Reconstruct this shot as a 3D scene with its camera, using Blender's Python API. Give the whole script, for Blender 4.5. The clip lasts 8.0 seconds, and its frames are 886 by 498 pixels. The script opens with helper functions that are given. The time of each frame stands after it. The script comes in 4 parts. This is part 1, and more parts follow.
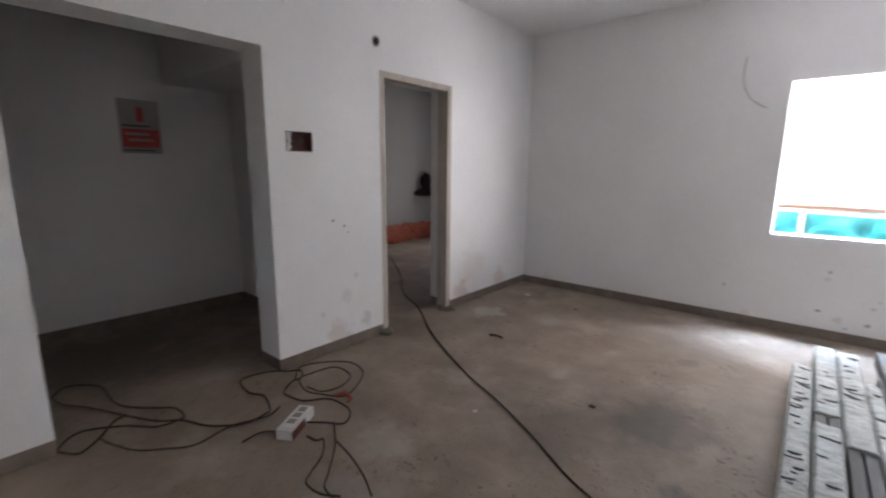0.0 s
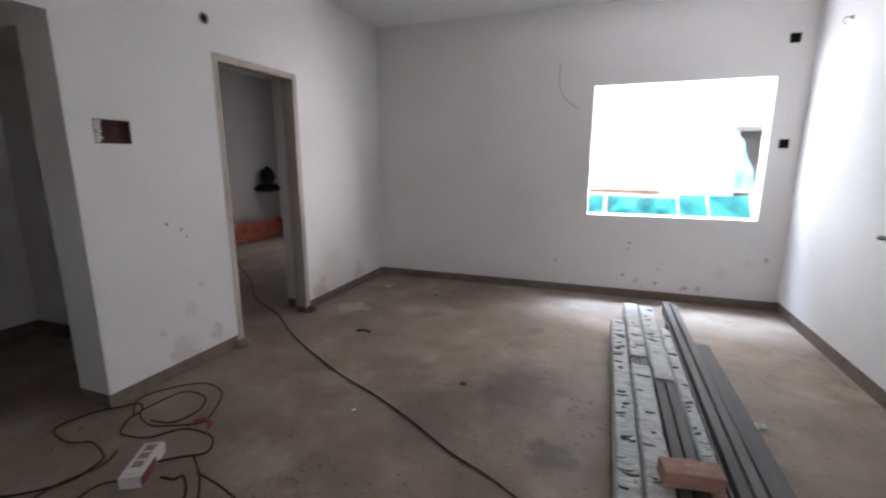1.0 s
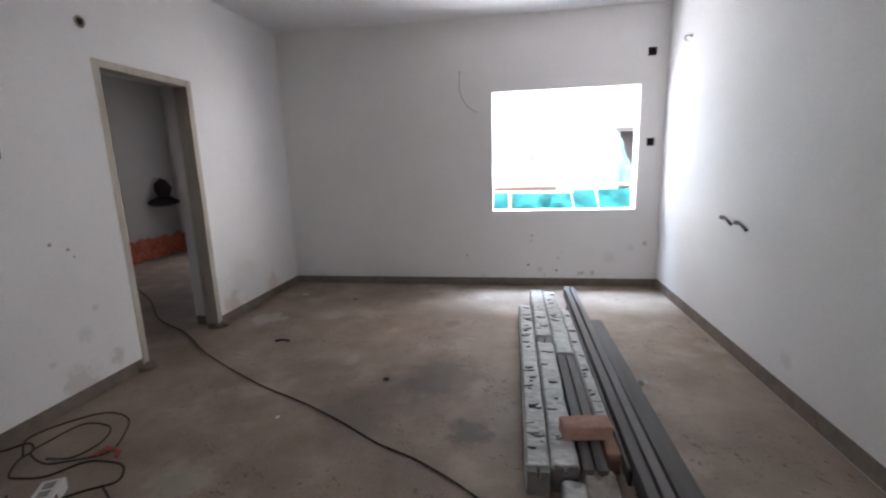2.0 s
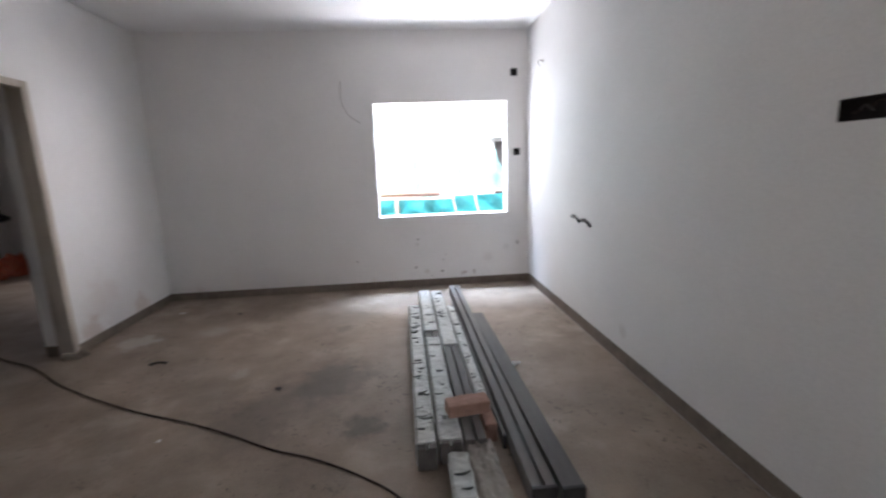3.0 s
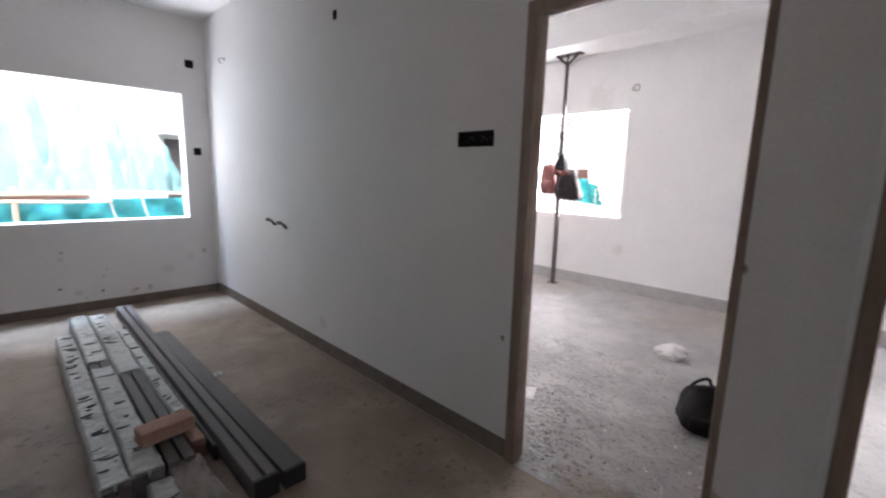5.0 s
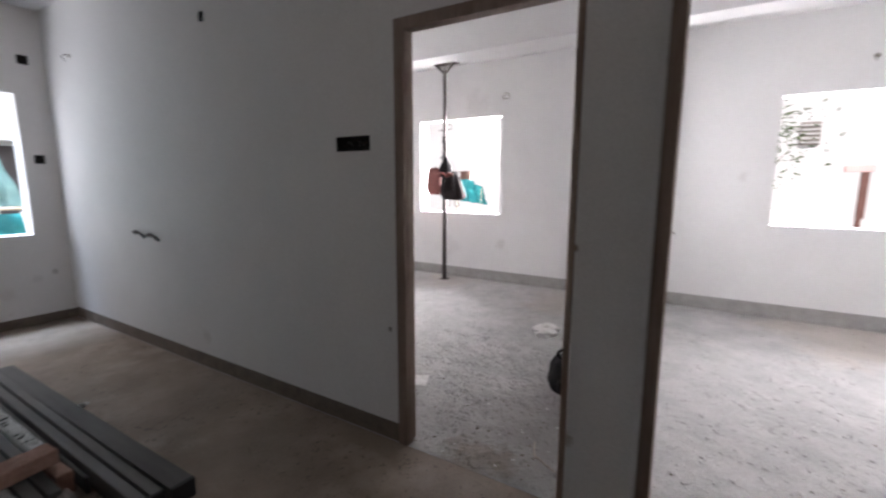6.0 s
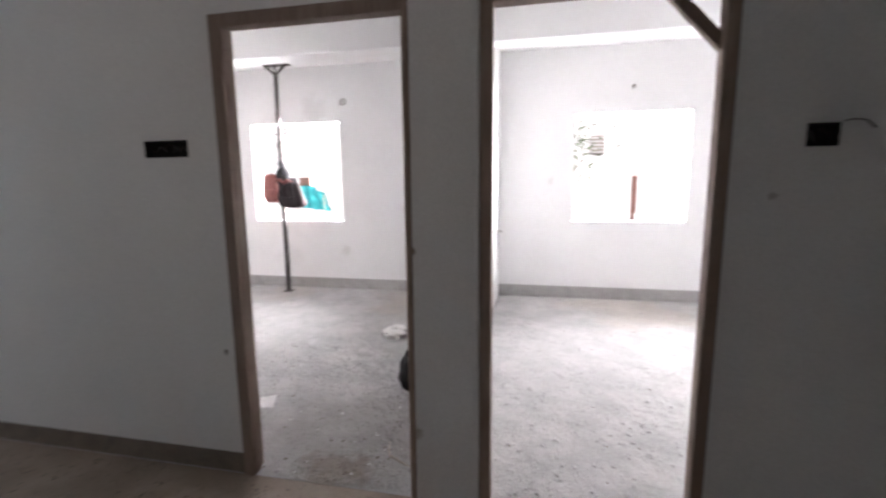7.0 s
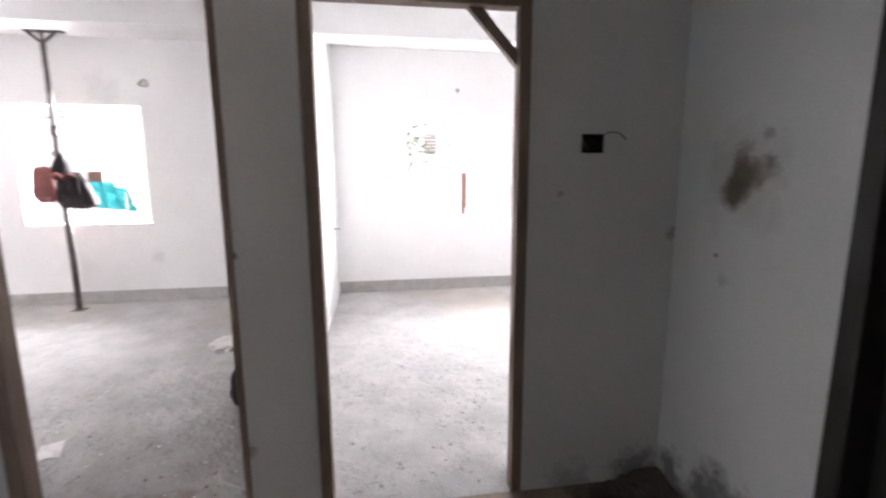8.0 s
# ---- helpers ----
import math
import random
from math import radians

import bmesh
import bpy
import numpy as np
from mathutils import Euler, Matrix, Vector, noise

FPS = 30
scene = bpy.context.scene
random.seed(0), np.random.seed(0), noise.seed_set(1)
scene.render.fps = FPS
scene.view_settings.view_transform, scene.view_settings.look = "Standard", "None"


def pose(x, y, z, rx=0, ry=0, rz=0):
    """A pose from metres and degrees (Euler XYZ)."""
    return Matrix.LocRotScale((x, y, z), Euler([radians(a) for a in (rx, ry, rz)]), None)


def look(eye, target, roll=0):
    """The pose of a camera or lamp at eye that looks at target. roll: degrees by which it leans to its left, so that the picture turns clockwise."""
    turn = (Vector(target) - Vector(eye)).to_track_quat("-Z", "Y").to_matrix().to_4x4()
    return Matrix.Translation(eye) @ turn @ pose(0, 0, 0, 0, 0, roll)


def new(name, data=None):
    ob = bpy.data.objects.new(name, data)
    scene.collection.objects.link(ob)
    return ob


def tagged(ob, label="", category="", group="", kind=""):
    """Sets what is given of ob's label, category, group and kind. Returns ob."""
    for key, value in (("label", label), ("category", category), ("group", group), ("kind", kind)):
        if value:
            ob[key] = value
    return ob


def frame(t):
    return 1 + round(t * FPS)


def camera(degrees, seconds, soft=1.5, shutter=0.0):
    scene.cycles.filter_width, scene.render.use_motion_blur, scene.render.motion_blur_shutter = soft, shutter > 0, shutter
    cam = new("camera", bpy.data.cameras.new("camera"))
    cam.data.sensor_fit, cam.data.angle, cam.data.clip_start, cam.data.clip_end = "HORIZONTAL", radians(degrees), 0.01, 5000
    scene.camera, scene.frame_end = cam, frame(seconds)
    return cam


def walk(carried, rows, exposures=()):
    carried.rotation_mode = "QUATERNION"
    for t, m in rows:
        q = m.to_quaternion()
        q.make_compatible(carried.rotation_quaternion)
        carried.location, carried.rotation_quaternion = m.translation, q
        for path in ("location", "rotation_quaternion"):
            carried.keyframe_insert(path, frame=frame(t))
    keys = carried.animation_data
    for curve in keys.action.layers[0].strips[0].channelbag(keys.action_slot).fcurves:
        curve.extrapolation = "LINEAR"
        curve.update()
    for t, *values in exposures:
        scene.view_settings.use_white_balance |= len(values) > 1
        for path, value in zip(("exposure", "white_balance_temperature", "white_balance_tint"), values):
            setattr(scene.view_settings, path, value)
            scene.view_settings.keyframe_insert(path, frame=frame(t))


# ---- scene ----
cam = camera(90.7, 8.0, soft=2.2, shutter=0.5)
PATH = [
    (0, (0.462, 0.575, 1.397), (-0.801, 2.081, 1.029), 0.5),
    (0.5, (0.361, 0.526, 1.405), (-0.582, 2.245, 1.014), 0.8),
    (1, (0.372, 0.527, 1.401), (-0.301, 2.368, 1.003), -0.0),
    (1.5, (0.409, 0.48, 1.41), (-0.085, 2.375, 1.008), -0.5),
    (1.7, (0.419, 0.449, 1.408), (0.004, 2.364, 1.008), -1.0),
    (2.8, (0.503, 0.234, 1.376), (0.524, 2.201, 1.011), -2.6),
    (3, (0.497, 0.208, 1.407), (0.668, 2.166, 1.036), -2.1),
    (3.5, (0.439, 0.203, 1.386), (0.99, 2.093, 1.033), -0.2),
    (4, (0.439, 0.177, 1.374), (1.354, 1.921, 1.023), 1.3),
    (4.2, (0.408, 0.153, 1.37), (1.456, 1.82, 1.019), 1.4),
    (5.3, (0.346, 0.037, 1.365), (1.815, 1.354, 1.041), 1.4),
    (5.5, (0.329, 0.007, 1.361), (1.848, 1.269, 1.043), 1.2),
    (6, (0.286, -0.087, 1.36), (1.965, 0.954, 1.049), 0.1),
    (6.5, (0.279, -0.135, 1.379), (2.094, 0.648, 1.075), -0.7),
    (7, (0.266, -0.13, 1.372), (2.201, 0.28, 1.08), -0.6),
    (7.5, (0.267, -0.133, 1.383), (2.243, -0.101, 1.078), -0.3),
    (8, (0.259, -0.18, 1.384), (2.213, -0.471, 1.067), -0.3),
]
EXPOSURES = [(0.0, 1.90, 6350, 18), (1.5, 1.58, 6350, 18), (3.0, 1.57, 6350, 18), (3.5, 1.15, 6350, 18), (4.0, 1.22, 6350, 18), (5.5, 0.67, 6350, 18), (6.0, 0.46, 6350, 18), (7.0, 0.95, 6350, 18), (8.0, 1.14, 6350, 18)]
walk(cam, [(t, look(eye, target, roll)) for t, eye, target, roll in PATH], EXPOSURES)

# ---- world, sun ----
SUN_ELEVATION, SUN_AZIMUTH = radians(52), radians(240)
world = bpy.data.worlds.new("sky")
scene.world = world
world.use_nodes = True
wn = world.node_tree
sky = wn.nodes.new("ShaderNodeTexSky")
sky.sky_type, sky.sun_disc = "NISHITA", False
sky.sun_elevation, sky.sun_rotation = SUN_ELEVATION, SUN_AZIMUTH
wn.links.new(sky.outputs["Color"], wn.nodes["Background"].inputs["Color"])
wn.nodes["Background"].inputs["Strength"].default_value = 0.05
sun = new("sun", bpy.data.lights.new("sun", "SUN"))
sun.data.energy, sun.data.angle, sun.data.color = 3.6, radians(0.5), (1.0, 0.95, 0.88)
sun.matrix_world = look((0, 0, 0), (-math.sin(SUN_AZIMUTH) * math.cos(SUN_ELEVATION), -math.cos(SUN_AZIMUTH) * math.cos(SUN_ELEVATION), -math.sin(SUN_ELEVATION)))

# added lamps, out of view outside the windows, standing in for sky and bounce
NEUTRAL, PALE, BLUE, WARM = (0.985, 0.985, 0.982), (0.94, 0.972, 1.0), (0.6, 0.79, 1.0), (1.0, 0.91, 0.82)
for name, place, target, wide, high, watts, tone in (
        ("sky_light_north", (1.05, 6.5, 4.5), (1.05, 5.3, 1.0), 1.6, 0.9, 330, BLUE),
        ("sky_light_north_high", (0.98, 6.6, 3.3), (0.9, 2.5, 0.6), 2.2, 1.2, 35, PALE),
        ("bounce_light_north_low", (0.98, 6.25, 0.1), (0.98, 4.6, 2.3), 2.0, 0.7, 48, PALE),
        ("fill_light_north_east", (3.4, 6.9, 1.2), (3.4, 3.0, 3.3), 1.8, 2.6, 42, NEUTRAL),
        ("fill_light_north_west", (-1.15, 6.9, 1.15), (-1.15, 3.0, 3.2), 1.6, 2.4, 65, PALE),
        ("fill_light_south", (-2.8, -3.5, 1.1), (0.6, 0.75, 1.4), 2.2, 2.0, 46, WARM),
        ("sky_light_east", (9.3, 1.0, 4.45), (4.3, 1.0, 3.95), 7.5, 2.6, 1150, NEUTRAL),
        ("fill_light_yard", (8.3, 1.3, 1.75), (4.3, 1.3, 3.6), 3.0, 2.6, 2600, NEUTRAL),
        ("fill_light_yard_south", (7.6, -4.2, 1.75), (3.6, -3.2, 3.5), 3.0, 2.6, 1150, NEUTRAL),
        ("fill_light_yard_north", (7.6, 7.4, 1.75), (3.6, 6.4, 3.5), 3.0, 2.6, 300, NEUTRAL),
        ("sky_light_west_room", (-4.0, 10.2, 3.9), (-4.0, 7.0, 1.0), 3.0, 2.0, 55, NEUTRAL)):
    lamp = new(name, bpy.data.lights.new(name, "AREA"))
    lamp.data.shape, lamp.data.size, lamp.data.size_y, lamp.data.energy, lamp.data.color = "RECTANGLE", wide, high, watts, tone
    lamp.matrix_world = look(place, target)

# ---- materials ----
def material(name, low, high, scale=6.0, rough=0.8, bump=0.15, grain=120.0, metal=0.0, stains=(), stretch=(1, 1, 1), blotch=None, blotch_scale=1.2, blotch_cover=0.55, spec=0.5, distance=0.004, vary=0.0, speck=None, speck_scale=18.0, speck_cover=0.64):
    """A surface with tone variation at two scales, fine relief and, where given, stains at places of the world."""
    m = bpy.data.materials.new(name)
    m.use_nodes = True
    t = m.node_tree
    n, link = t.nodes, t.links.new
    b = n["Principled BSDF"]
    geo = n.new("ShaderNodeNewGeometry")
    mapping = n.new("ShaderNodeMapping")
    mapping.inputs["Scale"].default_value = stretch
    link(geo.outputs["Position"], mapping.inputs["Vector"])

    def noise_tex(s, detail, source=mapping.outputs["Vector"], rough_=0.6):
        x = n.new("ShaderNodeTexNoise")
        x.inputs["Scale"].default_value, x.inputs["Detail"].default_value, x.inputs["Roughness"].default_value = s, detail, rough_
        link(source, x.inputs["Vector"])
        return x.outputs["Fac"]

    def ramp(fac, a, bb, p0=0.3, p1=0.7):
        r = n.new("ShaderNodeValToRGB")
        r.color_ramp.elements[0].position, r.color_ramp.elements[1].position = p0, p1
        r.color_ramp.elements[0].color, r.color_ramp.elements[1].color = (*a, 1), (*bb, 1)
        link(fac, r.inputs["Fac"])
        return r.outputs["Color"]

    def mix(fac, a, bb, mode="MIX"):
        x = n.new("ShaderNodeMix")
        x.data_type, x.blend_type = "RGBA", mode
        if isinstance(fac, float):
            x.inputs[0].default_value = fac
        else:
            link(fac, x.inputs[0])
        for socket, v in ((x.inputs[6], a), (x.inputs[7], bb)):
            if isinstance(v, tuple):
                socket.default_value = (*v, 1)
            else:
                link(v, socket)
        return x.outputs[2]

    def maths(op, a, bb):
        x = n.new("ShaderNodeMath")
        x.operation = op
        for i, v in enumerate((a, bb)):
            if isinstance(v, (int, float)):
                x.inputs[i].default_value = v
            else:
                link(v, x.inputs[i])
        return x.outputs[0]

    colour = ramp(noise_tex(scale, 8), low, high)
    fine = noise_tex(grain, 4)
    colour = mix(0.25, colour, ramp(fine, tuple(c * 0.75 for c in low), tuple(min(1, c * 1.12) for c in high)))
    if blotch:
        cover = ramp(noise_tex(blotch_scale, 6, rough_=0.65), (0, 0, 0), (1, 1, 1), blotch_cover, blotch_cover + 0.16)
        colour = mix(maths("MULTIPLY", cover, 0.8), colour, blotch)
    if speck:
        dots = ramp(noise_tex(speck_scale, 3, rough_=0.8), (0, 0, 0), (1, 1, 1), speck_cover, speck_cover + 0.05)
        patches = ramp(noise_tex(1.9, 4), (0, 0, 0), (1, 1, 1), 0.42, 0.6)
        colour = mix(maths("MULTIPLY", maths("MULTIPLY", dots, patches), 0.7), colour, speck)
    for place, radius, strength, tone in stains:
        d = n.new("ShaderNodeVectorMath")
        d.operation = "DISTANCE"
        link(geo.outputs["Position"], d.inputs[0])
        d.inputs[1].default_value = place
        ragged = 0.95 if strength > 0.85 else 2.6
        wobble = maths("MULTIPLY", maths("SUBTRACT", noise_tex(5.5 / max(radius, 0.05) * 0.25, 7, geo.outputs["Position"], 0.7), 0.5), radius * ragged)
        edge = maths("ADD", d.outputs["Value"], wobble)
        f = n.new("ShaderNodeMapRange")
        f.inputs["From Min"].default_value, f.inputs["From Max"].default_value = radius, radius * 0.45
        f.inputs["To Max"].default_value = strength
        link(edge, f.inputs["Value"])
        colour = mix(f.outputs["Result"], colour, tone)
    if vary:
        info = n.new("ShaderNodeObjectInfo")
        grey = ramp(info.outputs["Random"], (1 - vary,) * 3, (1, 1, 1), 0, 1)
        colour = mix(1.0, colour, grey, "MULTIPLY")
    link(colour, b.inputs["Base Color"])
    r = n.new("ShaderNodeMapRange")
    r.inputs["To Min"].default_value, r.inputs["To Max"].default_value = max(0, rough - 0.12), min(1, rough + 0.1)
    link(noise_tex(scale * 2.3, 5), r.inputs["Value"])
    link(r.outputs["Result"], b.inputs["Roughness"])
    b.inputs["Metallic"].default_value = metal
    b.inputs["Specular IOR Level"].default_value = spec
    if bump:
        height = maths("ADD", maths("MULTIPLY", fine, 0.5), noise_tex(scale * 3, 6))
        bn = n.new("ShaderNodeBump")
        bn.inputs["Strength"].default_value, bn.inputs["Distance"].default_value = bump, distance
        link(height, bn.inputs["Height"])
        link(bn.outputs["Normal"], b.inputs["Normal"])
    return m


DIRT = (0.12, 0.095, 0.075)
DARK_DIRT = (0.05, 0.042, 0.036)
paint_north = material("putty_paint_north", (0.755, 0.74, 0.725), (0.83, 0.815, 0.80), 1.3, 0.75, 0.12, speck=(0.5, 0.43, 0.38), speck_scale=30.0, speck_cover=0.70, stains=(
    ((-1.9, 5.37, 0.06), 0.1, 0.25, (0.5, 0.38, 0.31)), ((-1.2, 5.37, 0.05), 0.07, 0.25, (0.48, 0.37, 0.3)), ((0.1, 5.37, 0.06), 0.06, 0.25, (0.46, 0.36, 0.3)), ((1.5, 5.37, 0.3), 0.08, 0.18, (0.45, 0.37, 0.32)),
    ((0.75, 5.37, 0.16), 0.04, 0.3, (0.4, 0.32, 0.27)), ((1.18, 5.37, 0.12), 0.035, 0.4, (0.36, 0.27, 0.22)), ((0.95, 5.37, 0.3), 0.02, 0.6, (0.3, 0.26, 0.23)), ((1.32, 5.37, 0.13), 0.035, 0.5, (0.36, 0.29, 0.25)), ((1.72, 5.37, 0.42), 0.05, 0.2, (0.4, 0.38, 0.35)), ((0.64, 5.37, 0.5), 0.03, 0.3, (0.35, 0.33, 0.31)), ((-0.08, 5.37, 0.327), 0.014, 0.8, DIRT), ((0.653, 5.37, 0.56), 0.018, 0.5, DIRT), ((0.618, 5.37, 0.219), 0.018, 0.8, DIRT), ((0.978, 5.37, 0.364), 0.014, 0.8, DIRT), ((0.933, 5.37, 0.16), 0.02, 0.8, DIRT), ((1.215, 5.37, 0.133), 0.022, 0.7, (0.3, 0.16, 0.12)), ((1.86, 5.37, 0.47), 0.03, 0.4, DIRT), ((0.8, 5.37, 0.1), 0.014, 0.7, DIRT), ((1.5, 5.37, 0.12), 0.016, 0.7, DIRT)))
paint_west = material("putty_paint_west", (0.755, 0.745, 0.73), (0.83, 0.82, 0.81), 1.3, 0.75, 0.12, speck=(0.45, 0.4, 0.36), speck_scale=30.0, speck_cover=0.71, stains=(
    ((-2.23, 2.62, 0.4), 0.06, 0.22, (0.4, 0.36, 0.32)), ((-2.23, 2.82, 0.17), 0.07, 0.35, (0.36, 0.3, 0.26)), ((-2.23, 2.62, 0.95), 0.016, 0.75, (0.22, 0.19, 0.17)), ((-2.23, 2.65, 0.9), 0.01, 0.75, (0.22, 0.19, 0.17)), ((-2.23, 2.52, 1.0), 0.014, 0.8, (0.2, 0.17, 0.15)),
    ((-2.23, 4.1, 0.1), 0.16, 0.45, (0.48, 0.33, 0.26)), ((-2.23, 4.8, 0.1), 0.16, 0.35, (0.5, 0.37, 0.3)), ((-2.23, 2.55, 0.1), 0.14, 0.4, (0.45, 0.37, 0.31)), ((-2.23, 4.25, 0.35), 0.26, 0.22, (0.55, 0.42, 0.35)), ((-2.23, 2.4, 0.3), 0.03, 0.3, (0.4, 0.37, 0.33)), ((-2.23, 2.72, 0.55), 0.03, 0.3, (0.4, 0.37, 0.33))))
paint_east = material("putty_paint_east", (0.74, 0.735, 0.725), (0.815, 0.81, 0.80), 1.3, 0.7, 0.1, stains=(
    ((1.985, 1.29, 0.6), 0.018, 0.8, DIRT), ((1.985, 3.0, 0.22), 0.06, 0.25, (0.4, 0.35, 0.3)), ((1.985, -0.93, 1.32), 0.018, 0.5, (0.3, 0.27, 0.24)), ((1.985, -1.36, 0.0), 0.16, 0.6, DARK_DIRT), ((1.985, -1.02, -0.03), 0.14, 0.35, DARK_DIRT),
    ((1.985, -1.45, 1.15), 0.035, 0.45, DIRT), ((1.99, 0.37, 1.1), 0.025, 0.9, (0.2, 0.13, 0.08)), ((1.99, 0.365, 0.3), 0.04, 0.6, (0.26, 0.2, 0.14))))
paint_south = material("putty_paint_south", (0.74, 0.735, 0.725), (0.815, 0.81, 0.80), 1.3, 0.7, 0.1, stains=(
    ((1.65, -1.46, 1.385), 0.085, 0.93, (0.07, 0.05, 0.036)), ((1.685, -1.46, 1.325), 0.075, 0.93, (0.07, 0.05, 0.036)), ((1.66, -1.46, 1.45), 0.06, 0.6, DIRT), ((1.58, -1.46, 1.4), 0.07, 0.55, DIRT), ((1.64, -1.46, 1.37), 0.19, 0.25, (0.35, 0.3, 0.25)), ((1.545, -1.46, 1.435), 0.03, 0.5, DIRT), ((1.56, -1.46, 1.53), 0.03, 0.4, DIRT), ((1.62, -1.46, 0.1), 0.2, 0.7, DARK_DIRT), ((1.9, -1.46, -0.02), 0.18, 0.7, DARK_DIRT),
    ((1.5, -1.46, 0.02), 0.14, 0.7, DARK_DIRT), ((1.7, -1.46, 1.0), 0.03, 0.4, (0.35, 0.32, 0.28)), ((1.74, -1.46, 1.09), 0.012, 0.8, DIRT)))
paint_inner = material("white_primer", (0.77, 0.765, 0.76), (0.84, 0.835, 0.83), 1.2, 0.75, 0.1, stains=(
    ((5.7, 2.75, 2.35), 0.2, 0.25, (0.5, 0.48, 0.46)), ((5.7, 2.35, 0.5), 0.1, 0.3, (0.5, 0.47, 0.44)), ((5.7, 3.2, 0.4), 0.25, 0.18, (0.5, 0.48, 0.45)), ((5.7, -0.3, 1.4), 0.06, 0.3, (0.5, 0.47, 0.44))))
paint_ceiling = material("ceiling_primer", (0.78, 0.775, 0.77), (0.84, 0.835, 0.83), 1.0, 0.8, 0.12)
cement_band = material("raw_cement", (0.14, 0.112, 0.09), (0.24, 0.195, 0.158), 9.0, 0.9, 0.5, 80.0, blotch=(0.1, 0.085, 0.075), blotch_scale=4.0)
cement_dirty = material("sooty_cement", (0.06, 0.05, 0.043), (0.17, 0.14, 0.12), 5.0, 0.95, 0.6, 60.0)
cement_band_light = material("raw_cement_pale", (0.3, 0.29, 0.28), (0.42, 0.405, 0.39), 9.0, 0.9, 0.5, 80.0)
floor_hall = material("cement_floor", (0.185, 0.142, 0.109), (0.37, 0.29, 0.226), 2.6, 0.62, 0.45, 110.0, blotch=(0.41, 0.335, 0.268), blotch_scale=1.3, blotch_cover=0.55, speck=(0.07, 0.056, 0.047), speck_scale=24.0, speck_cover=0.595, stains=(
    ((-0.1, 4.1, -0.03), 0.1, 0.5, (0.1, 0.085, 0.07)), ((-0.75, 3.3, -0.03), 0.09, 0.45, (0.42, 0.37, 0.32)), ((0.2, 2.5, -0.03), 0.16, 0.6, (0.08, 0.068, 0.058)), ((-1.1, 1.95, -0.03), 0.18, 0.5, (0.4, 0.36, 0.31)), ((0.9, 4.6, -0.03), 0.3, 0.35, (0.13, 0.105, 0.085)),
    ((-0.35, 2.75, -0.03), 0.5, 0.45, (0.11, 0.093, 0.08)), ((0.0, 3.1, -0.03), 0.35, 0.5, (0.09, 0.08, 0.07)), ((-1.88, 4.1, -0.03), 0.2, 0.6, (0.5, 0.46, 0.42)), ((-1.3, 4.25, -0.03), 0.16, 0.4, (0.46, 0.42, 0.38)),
    # patch at x -3.4 paints the side room's shade into the floor colour
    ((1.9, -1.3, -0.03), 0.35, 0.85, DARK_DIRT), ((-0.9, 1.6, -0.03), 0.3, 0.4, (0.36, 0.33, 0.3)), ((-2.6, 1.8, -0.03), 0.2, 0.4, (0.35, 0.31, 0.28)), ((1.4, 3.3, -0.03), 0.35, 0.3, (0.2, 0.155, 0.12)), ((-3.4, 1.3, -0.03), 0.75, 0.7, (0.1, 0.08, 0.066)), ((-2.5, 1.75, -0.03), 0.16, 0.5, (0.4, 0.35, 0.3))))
floor_room = material("dusty_floor", (0.34, 0.332, 0.323), (0.52, 0.506, 0.494), 4.0, 0.75, 0.8, 80.0, blotch=(0.53, 0.515, 0.5), blotch_scale=2.4, distance=0.02, speck=(0.2, 0.188, 0.178), speck_scale=26.0, speck_cover=0.6, stains=(
    # patch at x 2.02 browns the threshold to imitate the soft edge of light
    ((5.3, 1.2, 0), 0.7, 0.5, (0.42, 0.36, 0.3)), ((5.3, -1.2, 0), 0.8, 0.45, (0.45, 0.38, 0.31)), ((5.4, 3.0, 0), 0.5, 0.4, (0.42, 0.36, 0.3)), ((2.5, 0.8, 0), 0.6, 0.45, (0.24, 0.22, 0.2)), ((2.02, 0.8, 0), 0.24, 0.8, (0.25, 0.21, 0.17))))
wood = material("raw_door_wood", (0.19, 0.135, 0.108), (0.32, 0.24, 0.196), 5.0, 0.75, 0.4, 60.0, stretch=(6, 6, 0.6), blotch=(0.37, 0.295, 0.245), blotch_scale=1.5)
wood_pale = material("primed_door_wood", (0.42, 0.37, 0.31), (0.56, 0.50, 0.43), 5.0, 0.75, 0.4, 60.0, stretch=(6, 6, 0.6), blotch=(0.3, 0.25, 0.2), blotch_scale=2.0)
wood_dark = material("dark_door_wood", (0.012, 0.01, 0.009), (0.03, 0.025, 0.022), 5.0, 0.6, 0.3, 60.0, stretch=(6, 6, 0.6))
brick_clay = material("brick_clay", (0.32, 0.18, 0.135), (0.46, 0.29, 0.23), 14.0, 0.9, 0.8, 90.0, blotch=(0.5, 0.38, 0.3), blotch_scale=12.0)
box_dark = material("box_inside", (0.008, 0.007, 0.007), (0.022, 0.018, 0.017), 30.0, 0.7, 0.3, spec=0.2)
steel_dark = material("weathered_steel", (0.06, 0.052, 0.05), (0.14, 0.12, 0.11), 14.0, 0.55, 0.3, metal=0.6)
cable_black = material("cable_sheath", (0.022, 0.017, 0.014), (0.075, 0.058, 0.047), 20.0, 0.75, 0.1, spec=0.2)
wire_grey = material("grey_wire", (0.05, 0.048, 0.048), (0.1, 0.095, 0.095), 20.0, 0.4, 0.1)
box_rust = material("rusty_box", (0.05, 0.02, 0.016), (0.11, 0.045, 0.038), 25.0, 0.7, 0.3, spec=0.2)
cable_red = material("cable_red", (0.3, 0.05, 0.03), (0.4, 0.09, 0.06), 20.0, 0.5, 0.1)
